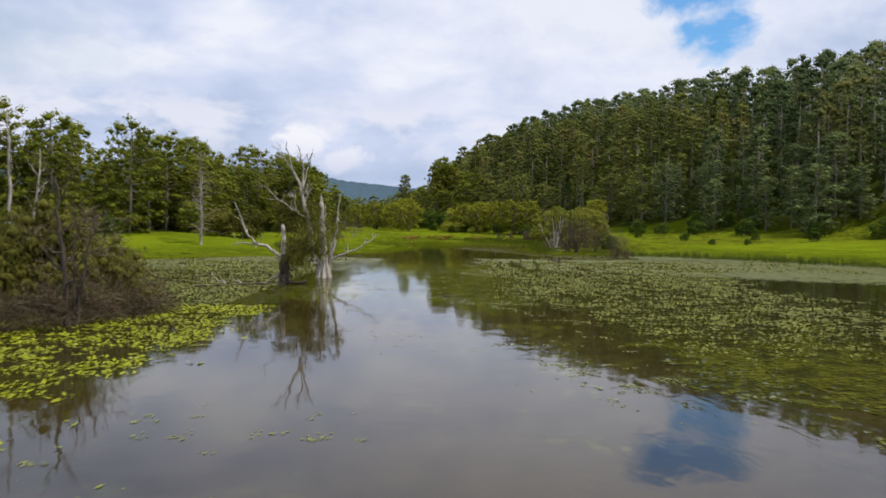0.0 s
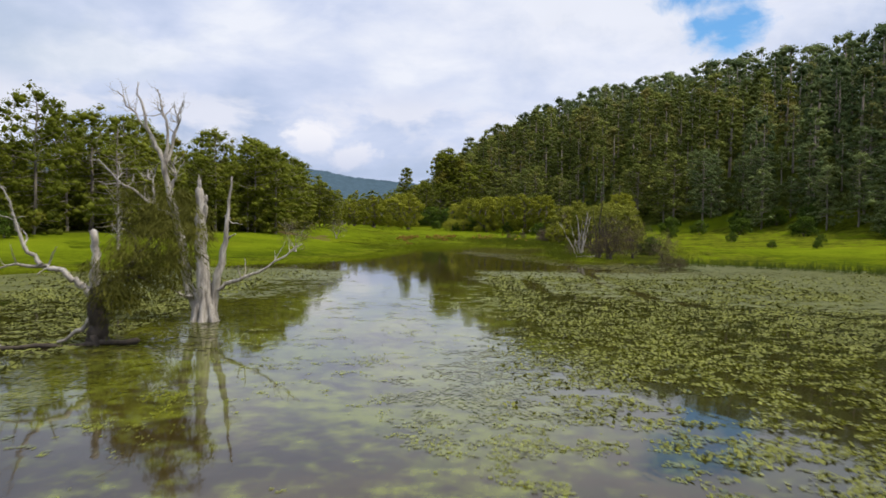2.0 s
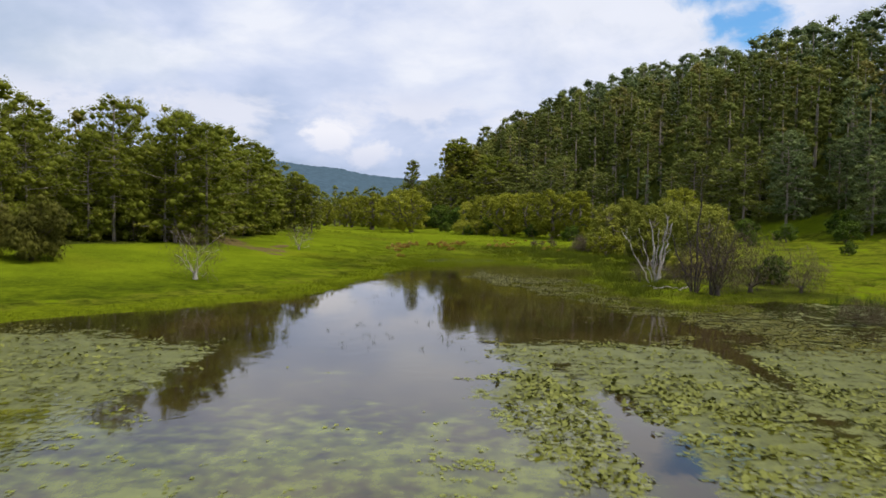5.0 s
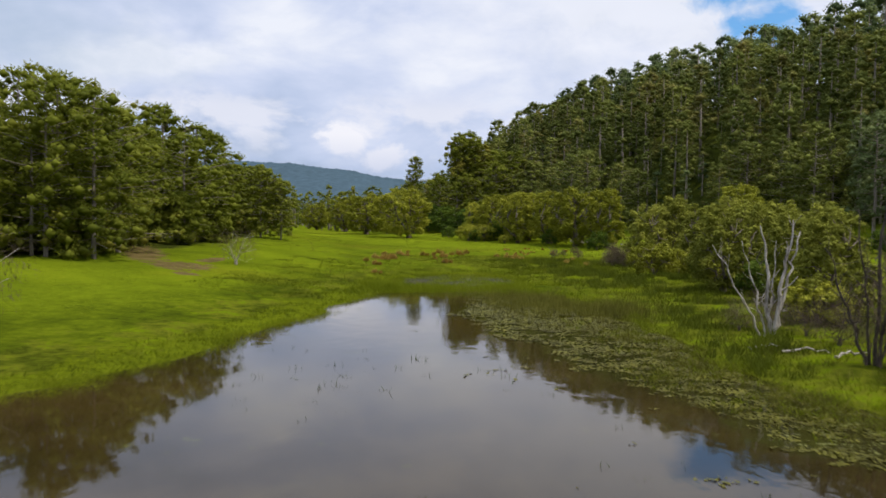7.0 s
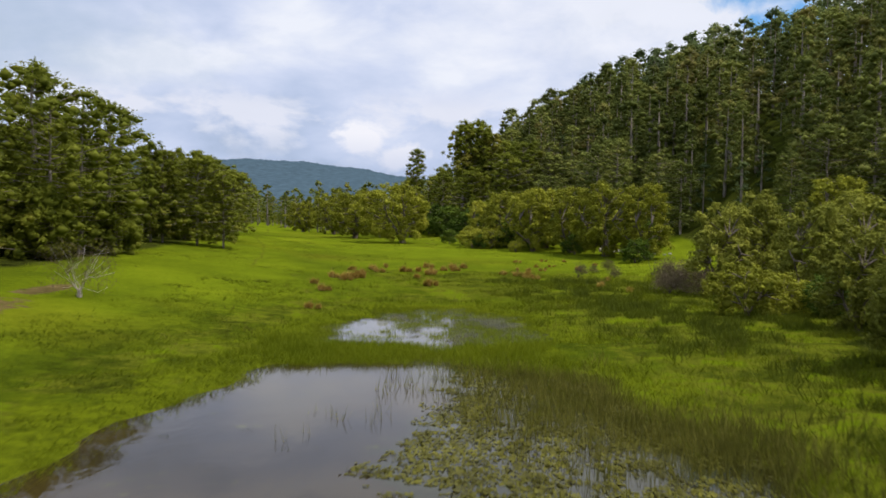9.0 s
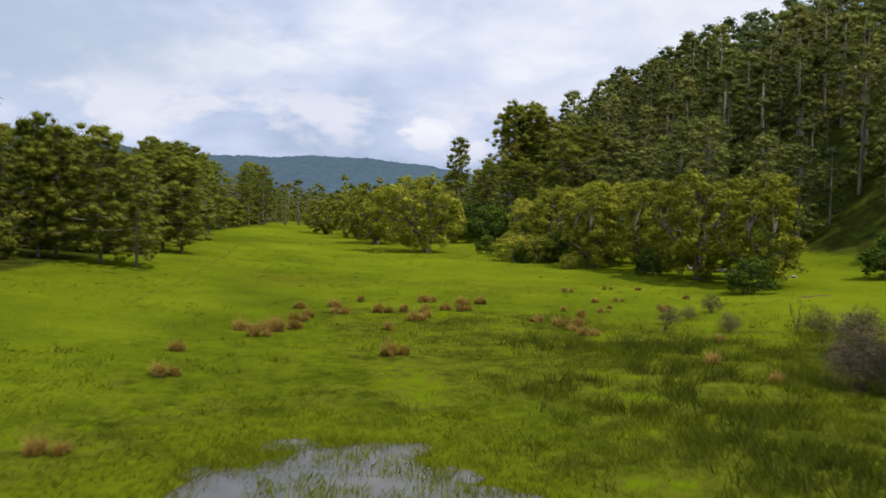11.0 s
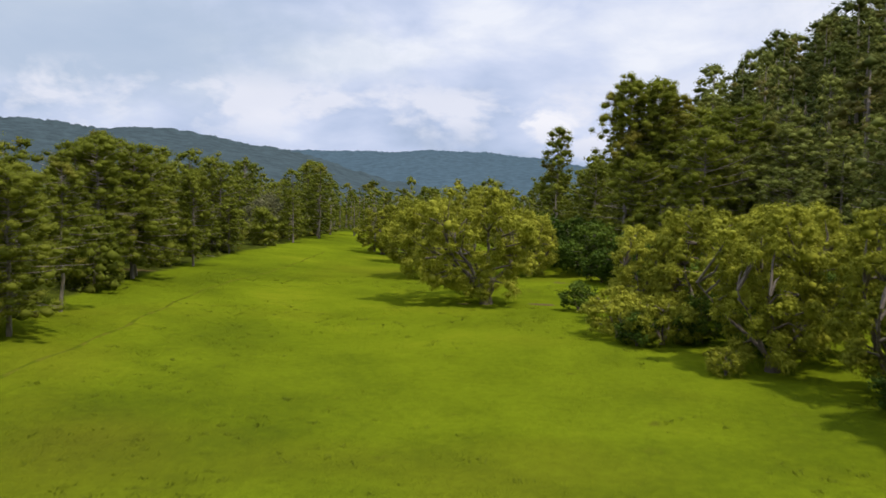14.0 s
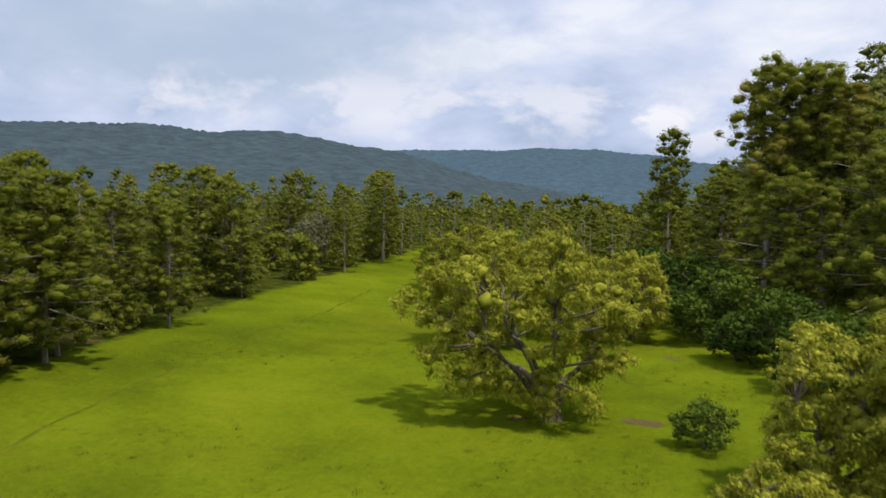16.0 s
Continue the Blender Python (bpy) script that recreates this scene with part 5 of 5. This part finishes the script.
def blades(name, label, spots, mat, seed, tall, wide, per=5, spread=0.25, lean=0.35, base=None, category="grass"):
    rng = np.random.default_rng(seed)
    z = height(spots[:, 0], spots[:, 1]) if base is None else np.full(len(spots), base)
    n = len(spots) * per
    root = np.repeat(np.c_[spots, z - 0.03], per, 0)
    root[:, :2] += rng.normal(0, spread, (n, 2))
    size = np.repeat(rng.uniform(0.6, 1.35, len(spots)), per)[:, None] * rng.uniform(0.7, 1.2, (n, 1))
    way = np.c_[rng.normal(0, lean, (n, 2)), np.ones(n)]
    a = rng.uniform(0, 6.283, n)
    side = np.c_[np.cos(a), np.sin(a), np.zeros(n)] * wide * size
    v = np.stack([root - side, root + side, root + way * tall * size], 1).reshape(-1, 3)
    ob = mesh_object(name, v, np.arange(3 * n).reshape(n, 3), mat)
    return tagged(ob, label, category, kind="stuff")


rng = np.random.default_rng(71)


def spots_in(n, x0, x1, y0, y1, want):
    q = np.c_[rng.uniform(x0, x1, n), rng.uniform(y0, y1, n)]
    return q[rng.random(n) < want(q[:, 0], q[:, 1])]


def fringe(x, y):
    d = lake_depth(x, y)
    return np.where((d > -0.9) & (d < 3.2), 0.35 + 0.65 * value_noise(x, y, 2.5, 3), 0)


q = np.concatenate([spots_in(26000, -36, 36, 80, 150, fringe), spots_in(15000, -12, 22, 108, 172, fringe)])
blades("shore_sedge", "rank green sedge fringing the lake shore", q, SEDGE, 72, 0.17, 0.018, 5, 0.25, 0.8)


def marsh(x, y):
    d = lake_depth(x, y)
    tufty = value_noise(x, y, 1.3, 5) * 0.6 + value_noise(x, y, 4.0, 6) * 0.4
    return np.where((d > -0.5) & (height(x, y) < 1.4), np.clip((tufty - 0.36) * 3.2, 0.03, 1), 0)


blades("marsh_grass", "tall uneven marsh grass in dark and bright green tufts", spots_in(40000, -16, 30, 140, 204, lambda x, y: marsh(x, y) * (1 - ease(y + 0.25 * np.maximum(x - 7, 0) ** 1.3, 190, 196)) * (1 - (1 - ease(x + 0.45 * (y - 181), -4, -1)) * ease(y, 172, 180))), SEDGE, 73, 0.15, 0.016, 5, 0.28, 0.9)
q = spots_in(7000, -6, 11, 148, 172, lambda x, y: np.where(lake_depth(x, y) < 0.6, 1.0, 0) * (value_noise(x, y, 0.9, 8) * 0.6 + value_noise(x, y, 2.6, 18) * 0.4 > 0.53))
blades("flooded_grass", "grass blades standing in the shallow marsh pool", q, MEADOW_GRASS, 74, 0.20, 0.018, 8, 0.16, 0.7, -0.03)


q = spots_in(5000, -6, 11, 146, 156, lambda x, y: np.where((lake_depth(x, y) > -1.2) & (lake_depth(x, y) < 2.5), np.exp(-((y - 150.5) / 2.4) ** 2), 0))
blades("pool_rim_grass", "knee-high green grass between the pond and the marsh pool", q, MEADOW_GRASS, 87, 0.42, 0.016, 8, 0.18, 0.5)


def lawn(x, y):
    return np.where((height(x, y) > 0.6) & (lake_depth(x, y) > 3), np.clip(value_noise(x, y, 3.0, 7) * 1.3 - 0.25, 0.08, 1), 0)


blades("meadow_grass", "short bright yellow-green grass covering the meadow", np.concatenate([spots_in(52000, -42, 24, 186, 266, lawn), spots_in(12000, -34, -4, 104, 190, lawn)]), MEADOW_GRASS, 75, 0.09, 0.013, 6, 0.3, 1.1)
q = spots_in(700, -5, 13, 94, 143, lambda x, y: np.where(lake_depth(x, y) < -0.4, np.clip(value_noise(x, y, 5, 12) * 2.2 - 0.9, 0, 1) * np.where(y > 122, 0.18, 1.0), 0))
blades("reeds", "thin dark green reeds standing in the shallow water", q, REED, 76, 0.20, 0.010, 5, 0.12, 0.4, -0.04, "reeds")
q = spots_in(16000, 0, 15, 126, 150, lambda x, y: np.where((lake_depth(x, y) < 0.6) & (lake_depth(x, y) > -6), np.exp(-((x - 8.5) / 4.0) ** 2 - ((y - 142) / 5.5) ** 2), 0))
blades("reed_bed", "thin brownish olive reeds in the head of the pond", q, SCRUB, 85, 0.52, 0.010, 4, 0.14, 0.25, -0.05, "reeds")
q = spots_in(9000, 12, 62, 76, 118, lambda x, y: np.where((x > 25) & (lake_depth(x, y) < 0.5) & (lake_depth(x, y) > -6), 0.75, 0))
blades("shore_reeds", "olive green reeds along the far lake shore", q, REED, 77, 0.8, 0.02, 5, 0.15, 0.15, -0.05, "reeds")

q = spots_in(6000, -40, 24, 186, 268, lambda x, y: np.where((height(x, y) > 0.6) & (value_noise(x, y, 6, 14) > 0.45), 0.6, 0))
blades("meadow_weeds", "small dark green weed tufts dotted over the pasture", q, RANK_SEDGE, 78, 0.12, 0.020, 12, 0.13, 1.0, None, "weeds")

def clumped(x, y):
    wet = ease(x, 3, 10) * ease(y, 110, 116) * (1 - ease(y, 186, 198)) + 0.35 * ease(y, 146, 152) * (1 - ease(y, 176, 190))
    tuft = value_noise(x, y, 0.9, 41) * 0.55 + value_noise(x, y, 3.5, 42) * 0.45
    return np.where((lake_depth(x, y) > -0.3) & (height(x, y) < 2.2), np.clip((tuft - 0.5) * 4, 0, 1) * np.clip(wet, 0, 1), 0)


blades("sedge_clumps", "knee-high dark green sedge clumps crowding the marsh", np.concatenate([spots_in(9000, -12, 34, 110, 198, clumped), spots_in(9000, 4, 26, 160, 200, clumped)]), SEDGE, 79, 0.30, 0.016, 10, 0.18, 0.6)
blades("pale_sedge", "yellowish dry sedge mixed through the marsh", spots_in(4200, -12, 34, 110, 198, clumped), SCRUB, 80, 0.38, 0.012, 8, 0.2, 0.5)


def tall_sedge(x, y):
    bed = ease(x - 0.25 * (170 - y), 6, 13) * ease(y, 140, 148) * (1 - ease(y, 180, 190)) * (1 - ease(x, 24, 28))
    bed = np.maximum(bed, np.exp(-((x - np.interp(y, (116, 122, 134, 146, 160), (14.5, 15.6, 16.2, 18.6, 19.4))) / 1.7) ** 2) * ease(y, 114, 119) * (1 - ease(y, 160, 170)))
    tuft = value_noise(x, y, 1.1, 51) * 0.6 + value_noise(x, y, 3.0, 52) * 0.4
    return np.where(lake_depth(x, y) > 0.3, np.clip((tuft - 0.47) * 5, 0, 1) * bed, 0)


blades("tall_sedge", "waist-high dark green sedge standing in rank tufts in the marsh", spots_in(30000, 4, 28, 114, 190, tall_sedge), RANK_SEDGE, 86, 0.44, 0.020, 9, 0.16, 0.45)


q = spots_in(5000, 4, 16, 132, 141, lambda x, y: np.exp(-((x - 9.4) / 3.2) ** 2 - ((y - 136.8) / 2.4) ** 2))
blades("brown_sedge", "soft dull brown sedge patch at the head of the pond", q, SCRUB, 88, 0.72, 0.013, 8, 0.20, 0.3)


def waterline(x, y):
    d = lake_depth(x, y)
    return np.where((d > -0.8) & (d < 0.7), np.clip(value_noise(x, y, 1.4, 45) * 2 - 0.5, 0, 1), 0)


blades("shore_grass", "soft yellow-green grass overhanging the water's edge", np.concatenate([spots_in(60000, -36, 18, 82, 152, waterline), spots_in(16000, -8, 12, 147, 173, waterline)]), MEADOW_GRASS, 84, 0.26, 0.014, 8, 0.14, 0.7)

def shoals(x, y):
    d = lake_depth(x, y)
    return np.where((d > -4.2) & (d < 0.6), (0.15 + 0.85 * ease(d, -3.6, -0.4)) * np.clip(value_noise(x, y, 1.6, 46) * 2.2 - 0.6, 0, 1), 0)


q = spots_in(26000, 4, 20, 104, 148, shoals)
half = rng.random(len(q)) < 0.3
blades("shallow_grass", "yellow-green grass thinning out into the weedy shallows", q[half], MEADOW_GRASS, 89, 0.20, 0.014, 7, 0.16, 0.8, 0.0)
blades("shallow_sedge", "dull olive sedge thinning out into the weedy shallows", q[~half], SCRUB, 90, 0.24, 0.013, 7, 0.16, 0.7, 0.0)

# rust-brown tussocks in the meadow's wet end
TUSSOCKS = ((-8.7, 183.9), (-7.7, 184.5), (-7.0, 184.5), (-7.4, 182.9), (-7.6, 186.2), (-6.5, 186.2), (-7.2, 187.9), (-7.1, 190.1), (-8.6, 193.0), (-6.0, 191.8), (-5.5, 192.3),
            (-6.7, 194.3), (-3.5, 192.9), (-5.9, 197.6), (-2.2, 193.8), (-1.0, 190.3), (-0.4, 191.7), (-1.0, 194.2), (-1.8, 198.5), (0.2, 195.0), (1.0, 197.2), (1.1, 195.0), (2.0, 198.4), (6.0, 190.7))
TUSSOCKS += ((7.2, 190.2), (8.3, 190.5), (8.0, 188.8), (8.6, 187.1), (7.5, 196.2), (8.5, 193.6), (9.7, 195.7), (7.5, 207.3), (8.0, 207.0), (10.6, 209.4), (13.2, 209.7), (9.6, 201.3),
             (11.0, 202.1), (10.4, 198.4), (16.1, 204.7), (13.6, 198.8), (13.6, 196.9), (-1.6, 187.0), (0.1, 179.9), (15.6, 177.7), (15.1, 186.6), (-7.2, 173.1), (-8.7, 177.5), (13.8, 181.0), (-6.0, 164.6))


def tussock(seed):
    rng = np.random.default_rng(seed)
    t = thing("grass_tussock", "rust-brown dry grass tussock in the green meadow", "grass", "brown tussocks")
    for k in range(3):
        n = (420, 260, 200)[k]
        a, r = rng.uniform(0, 6.283, n), (0.30, 0.22, 0.18)[k] * np.sqrt(rng.uniform(0, 1, n))
        turn, off = rng.uniform(0, 6.283), (0.0, 0.42, 0.5)[k]
        root = np.c_[np.cos(a) * r + off * math.cos(turn), np.sin(a) * r + 0.6 * off * math.sin(turn), np.full(n, -0.05)]
        out = np.c_[np.cos(a) * r, np.sin(a) * r, 0 * r] * 1.1 + np.array((0.10, 0.0, 0.0)) + rng.normal(0, 0.20, (n, 3))
        up = (0.66, 0.50, 0.42)[k] * rng.uniform(0.55, 1.1, (n, 1))
        side = np.c_[-np.sin(a), np.cos(a), 0 * a] * 0.013
        mid = root + (out * 0.45 + np.array((0, 0, 0.75))) * up
        tip = root + out * up * 2.0 + np.array((0, 0, 0.92)) * up
        v = np.stack([root - side, root + side, mid + side, mid - side, tip], 1).reshape(-1, 3)
        i = np.arange(n) * 5
        quads, tips = np.stack([i, i + 1, i + 2, i + 3], 1), np.stack([i + 3, i + 2, i + 4], 1)
        mesh_object("tuft", v, [quads, tips], STRAW, t)
    return t


kinds = [tussock(81), tussock(82), tussock(83)]
for n, (x, y) in enumerate(TUSSOCKS):
    s = (0.48 + 0.32 * float(value_noise(x, y, 0.7, 9))) * (0.62 if x > 6 and y > 195 else 1.0)
    if n < 3:
        put_at(kinds[n], x, y, 0, s)
    else:
        repeat(kinds[n % 3], x, y, n * 47, s)
    if n % 3 == 0:
        repeat(kinds[(n + 1) % 3], x + 0.5, y + 0.3, n * 31, s * 0.75)


# ---- floating weed ----
def bed_edge(y):
    """Where the standing weed bed begins, right of the open channel, shaped after the hill reflection's edge."""
    return 4.2 * (1 - ease(y, 17, 34)) + 4.0 * ease(y, 46, 64) - 0.6


def weed_cover(x, y):
    """Share of the water that floating leaves cover."""
    d = lake_depth(x, y)
    right = ease(x - bed_edge(y) + 0.8 * ripple(x, y, 1.5, 2), -1.5, 1.5) * (1 - 0.9 * ease(y, 94, 101) * (1 - ease(x, 14, 20))) * ease(y, 11, 24) * (1 - 0.1 * ease(y, 95, 110))
    right = right * (0.45 + 0.55 * np.maximum(ease(y, 38, 48), ease(x, 5.5, 8.0)))
    left = ease(-x, 4.5, 8.5) * ease(y, 40, 56) + ease(-x, 7, 9.5) * ease(y, 17, 23) * 1.1 + 0.42 * ease(-x, 0.5, 2.5) * ease(y, 5, 9) * (1 - ease(y, 17, 23))
    middle = (0.34 * ease(y, 38, 50) + 0.22 * ease(y, 14, 26)) * (1 - ease(y, 80, 93))
    # the neck's weed is cut off where the mirrored hillside ends
    neck = ease(x - 0.2 - 0.37 * (140 - y) + 0.7 * ripple(x, y, 1.4, 1), -1.4, 1.0) * ease(y, 94, 104)
    clear = ease(y, 92, 99) * (1 - ease(x + 1.2 * ripple(x, y, 2.4, 1), 1.5, 5.0)) * (1 - ease(-x, 8, 14))
    c = np.clip(np.maximum(np.maximum(right, left), np.maximum(middle, neck)), 0, 1) * (1 - 0.97 * clear)
    for line in (((6.3, 92), (6.9, 84), (7.6, 71)), ((13.4, 100), (12.3, 84), (13.2, 73), (14.5, 68))):
        r, _ = to_line(x, y, line)
        c = c * (1 - 0.85 * np.exp(-(r / 0.45) ** 2))
    return np.where(d < -0.15, c, 0)


def weed_want(x, y):
    ragged = 7 * (value_noise(x, y, 6, 37) - 0.5)
    c = weed_cover(x, y) * (1 - ease(np.maximum(x + ragged, -x - 3 + ragged), 17, 25) * (1 - ease(y, 66, 76)))
    lumps = 0.46 * value_noise(x, y, 0.42, 21) + 0.34 * value_noise(x, y, 1.0, 22) + 0.20 * value_noise(x, y, 5, 23)
    return np.clip((lumps - (0.80 - 0.44 * c)) * 4.5, 0, 1) * (c > 0.02)


rng = np.random.default_rng(91)
q = np.concatenate([spots_in(360000, -30, 24, 6, 72, weed_want), spots_in(60000, -30, 40, 66, 100, weed_want), spots_in(150000, 1, 20, 96, 146, weed_want), spots_in(170000, 2, 26, 24, 90, weed_want), spots_in(70000, -26, -5, 36, 84, weed_want)])
n = len(q)
dry_edge = 16 - 12 * ease(q[:, 1], 78, 92) + 1.6 * (value_noise(q[:, 0], q[:, 1], 2.5, 34) - 0.5)
limy = (q[:, 0] < bed_edge(q[:, 1]) + 0.8 * value_noise(q[:, 0], q[:, 1], 2, 31)) & (q[:, 1] < 84 + 8 * value_noise(q[:, 0], q[:, 1], 5, 32))
limy |= (q[:, 1] < 44) & (q[:, 0] < 6.0) & (rng.random(n) < 0.6)
limy &= ~((q[:, 0] < -6.5) & (q[:, 1] > 40)) & (rng.random(n) < 0.92)
carpet = limy & (q[:, 0] < -6.2 - 1.2 * value_noise(q[:, 0], q[:, 1], 2, 35)) & (q[:, 1] > 15)
limy &= ~carpet
wet = ~limy & ~carpet & (rng.random(n) > (0.38 * ease(q[:, 1], 24, 36) * ease(q[:, 0], 2, 6) + 0.07 * ease(q[:, 1] + 1.2 * (q[:, 0] - 8), 62, 74))) & (q[:, 0] > -11) & (q[:, 0] < dry_edge) & (q[:, 1] < 86)
neck_side = q[:, 1] > 93 + 4 * value_noise(q[:, 0], q[:, 1], 3, 33)
size = rng.uniform(0.045, 0.10, n) * (0.9 + 0.4 * ease(q[:, 1], 60, 80) * (1 - ease(q[:, 1], 92, 102))) * np.where(limy, 0.72, np.where(wet, 1.15, 1.0))
turn, tip = rng.uniform(0, 6.283, n), np.abs(rng.normal(0, 1, n)) * np.where(limy | wet, 0.014, np.where(neck_side, 0.18, 0.30))
flat_way = np.stack([np.cos(turn), np.sin(turn), 0 * turn], -1)
risen = np.stack([-np.sin(turn) * np.cos(tip), np.cos(turn) * np.cos(tip), np.sin(tip)], -1)
middle = np.stack([q[:, 0], q[:, 1], 0.006 + size * np.sin(tip) + rng.uniform(0, 0.010, n)], -1)
corners = np.stack([middle + s * w * size[:, None] * rng.uniform(0.7, 1.2, (n, 1)) for s, w in ((0.75, flat_way), (1.0, risen), (-0.75, flat_way), (-1.0, risen))], 1)
for name, label, some, mat in (("pond_weed", "small olive green floating leaves spread over the pond", ~limy & ~neck_side & ~wet & ~carpet, PADS), ("pond_weed", "wet olive leaves lying flush on the open water", wet & ~neck_side, WET_PADS), ("duckweed", "thick lime green weed carpet beside the islet", carpet, CARPET), ("water_leaves", "brownish olive floating leaves crowding along the marshy bank", ~limy & neck_side, DARK_PADS), ("duckweed", "lime green floating weed scattered on the open water", limy, LIME)):
    part_of = corners[some]
    tagged(mesh_object(name, part_of.reshape(-1, 3), np.arange(len(part_of) * 4).reshape(-1, 4), mat), label, "pond weed", kind="stuff")


wx, wy = np.linspace(-95, 90, 186), np.linspace(-65, 172, 238)
X, Y = np.meshgrid(wx, wy)
water = mesh_object("water", np.stack([X, Y, 0 * X], -1).reshape(-1, 3), grid_faces(186, 238), WATER, smooth=True)
tagged(water, "still brown pond water mirroring the cloudy sky", "water", kind="structure")
neck_mat = 0.7 * ease(X - 0.2 - 0.37 * (140 - Y) + 0.7 * ripple(X, Y, 1.4, 1), -0.6, 1.5) * ease(Y, 88, 96) * (1 - ease(Y, 108, 120))
far_mat = (0.10 + 0.90 * np.clip(weed_cover(X, Y) * 1.1, 0, 1)) * ease(Y + 14 * ease(-X, 6, 9) + 1.2 * np.clip(X - 8, -4, 12) + 5 * ripple(X, Y, 6.0, 2) + 2 * ripple(X, Y, 2.1, 1), 64, 86) * (1 - ease(Y, 95, 103) * (1 - ease(X, 19, 27)))
far_mat = np.maximum(far_mat, np.where(weed_cover(X, Y) > 0.05, neck_mat, 0))
water.data.attributes.new("mat", "FLOAT", "POINT").data.foreach_set("value", far_mat.ravel().astype(np.float32))
sunken = ease(X + 1.2 * ripple(X, Y, 3.0, 2), -11, -8) * ease(Y + 4 * ripple(X, Y, 4.0, 3), 31, 45)
sunken = np.maximum(sunken, 0.55 * ease(X - 2.5 * (1 - ease(Y, 20, 36)) + 1.0 * ripple(X, Y, 2.0, 4), -2.5, 2.0) * ease(Y, 12, 22) * (1 - 0.75 * ease(X, 3, 8)))
sunken = sunken * (1 - 0.85 * ease(X + 0.8 * ripple(X, Y, 2.0, 5), 3.5, 7.5)) * (1 - ease(Y + 3 * ripple(X, Y, 3.0, 1), 78, 92) * (1 - 0.8 * ease(X, 14, 20)))
water.data.attributes.new("sunken", "FLOAT", "POINT").data.foreach_set("value", sunken.ravel().astype(np.float32))
water.data.attributes.new("shallow", "FLOAT", "POINT").data.foreach_set("value", ease(Y, 147, 151).ravel().astype(np.float32))
share = water.data.attributes.new("weed", "FLOAT", "POINT")
share.data.foreach_set("value", np.clip(weed_cover(X, Y), 0, 1).ravel().astype(np.float32))


# ---- bare soil, the trail ----
def trail():
    pts = np.array(((-17, 188), (-19.5, 200), (-24.5, 217), (-29.5, 231), (-33.2, 242), (-36, 253.5), (-38.6, 266), (-42, 279), (-46, 292)), float)
    t = np.linspace(0, len(pts) - 1, 110)
    x, y = (np.interp(t, np.arange(len(pts)), pts[:, i]) for i in (0, 1))
    for _ in range(6):
        x[1:-1], y[1:-1] = (x[:-2] + 2 * x[1:-1] + x[2:]) / 4, (y[:-2] + 2 * y[1:-1] + y[2:]) / 4
    x = x + 0.12 * np.sin(y * 0.9)
    rows = []
    for off in (-0.16, -0.08, 0.0, 0.08, 0.16):
        wx = x + off * (1 + 0.5 * np.sin(y * 1.7 + off))
        rows.append(np.stack([wx, y, height(wx, y) + (0.02 if abs(off) < 0.16 else -0.03)], -1))
    ob = mesh_object("footpath", np.stack(rows, 1).reshape(-1, 3), grid_faces(5, 110), TRAIL, smooth=True)
    tagged(ob, "thin trodden footpath through the meadow grass", "path", kind="structure")


m, k = material("trodden grass")
TRAIL = finish(m, k, k.ramp(k.noise(place_of(k), 1.1, 5), (0.40, (0.072, 0.094, 0.005)), (0.62, (0.120, 0.120, 0.012))), 1.0, Specular_IOR_Level=0.0)
trail()

# ---- far ridges ----
def ridge(name, label, eye, far, depth, crest, tint, seed):
    """A long wooded ridge: crest gives (bearing to the left in degrees, slope of sight to its top)."""
    rng = np.random.default_rng(seed)
    b = np.linspace(crest[0][0], crest[-1][0], 420)
    top = np.interp(b, [c[0] for c in crest[::-1]], [c[1] for c in crest[::-1]]) * far
    rows = []
    for i in range(46):
        u = i / 45
        r = far - depth * (1 - u)
        lump = value_noise(b * r * 0.0175, np.full_like(b, r), 70, seed + 1) * 9 + (value_noise(b * r * 0.0175, np.zeros_like(b), 4, seed) * 4.5 if i > 43 else 0)
        z = top * u ** 0.8 + (lump - 5.5) * min(1, 4 * u)
        rows.append(np.stack([eye[0] - np.sin(np.radians(b)) * r, eye[1] + np.cos(np.radians(b)) * r, z], -1))
    back = rows[-1].copy()
    back[:, 1] += 300
    back[:, 2] = -5
    rows.append(back)
    m, k = material(label)
    p = place_of(k)
    # tint holds the blue of distance haze, put into the base colour
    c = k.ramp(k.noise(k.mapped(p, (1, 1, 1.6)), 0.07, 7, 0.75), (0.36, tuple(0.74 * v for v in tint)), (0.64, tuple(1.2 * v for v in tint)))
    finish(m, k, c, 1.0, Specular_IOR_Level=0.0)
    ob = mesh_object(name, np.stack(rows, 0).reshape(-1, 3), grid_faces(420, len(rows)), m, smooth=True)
    return tagged(ob, label, "hill", kind="structure")


ridge("backdrop_ridge", "long wooded ridge coloured hazy blue-green for distance", (2, 200), 950, 420, ((85, 0.075), (60, 0.100), (46, 0.097), (40, 0.096), (34, 0.091), (30, 0.079), (26, 0.064), (22, 0.043), (14, 0.015)), (0.050, 0.070, 0.077), 3)
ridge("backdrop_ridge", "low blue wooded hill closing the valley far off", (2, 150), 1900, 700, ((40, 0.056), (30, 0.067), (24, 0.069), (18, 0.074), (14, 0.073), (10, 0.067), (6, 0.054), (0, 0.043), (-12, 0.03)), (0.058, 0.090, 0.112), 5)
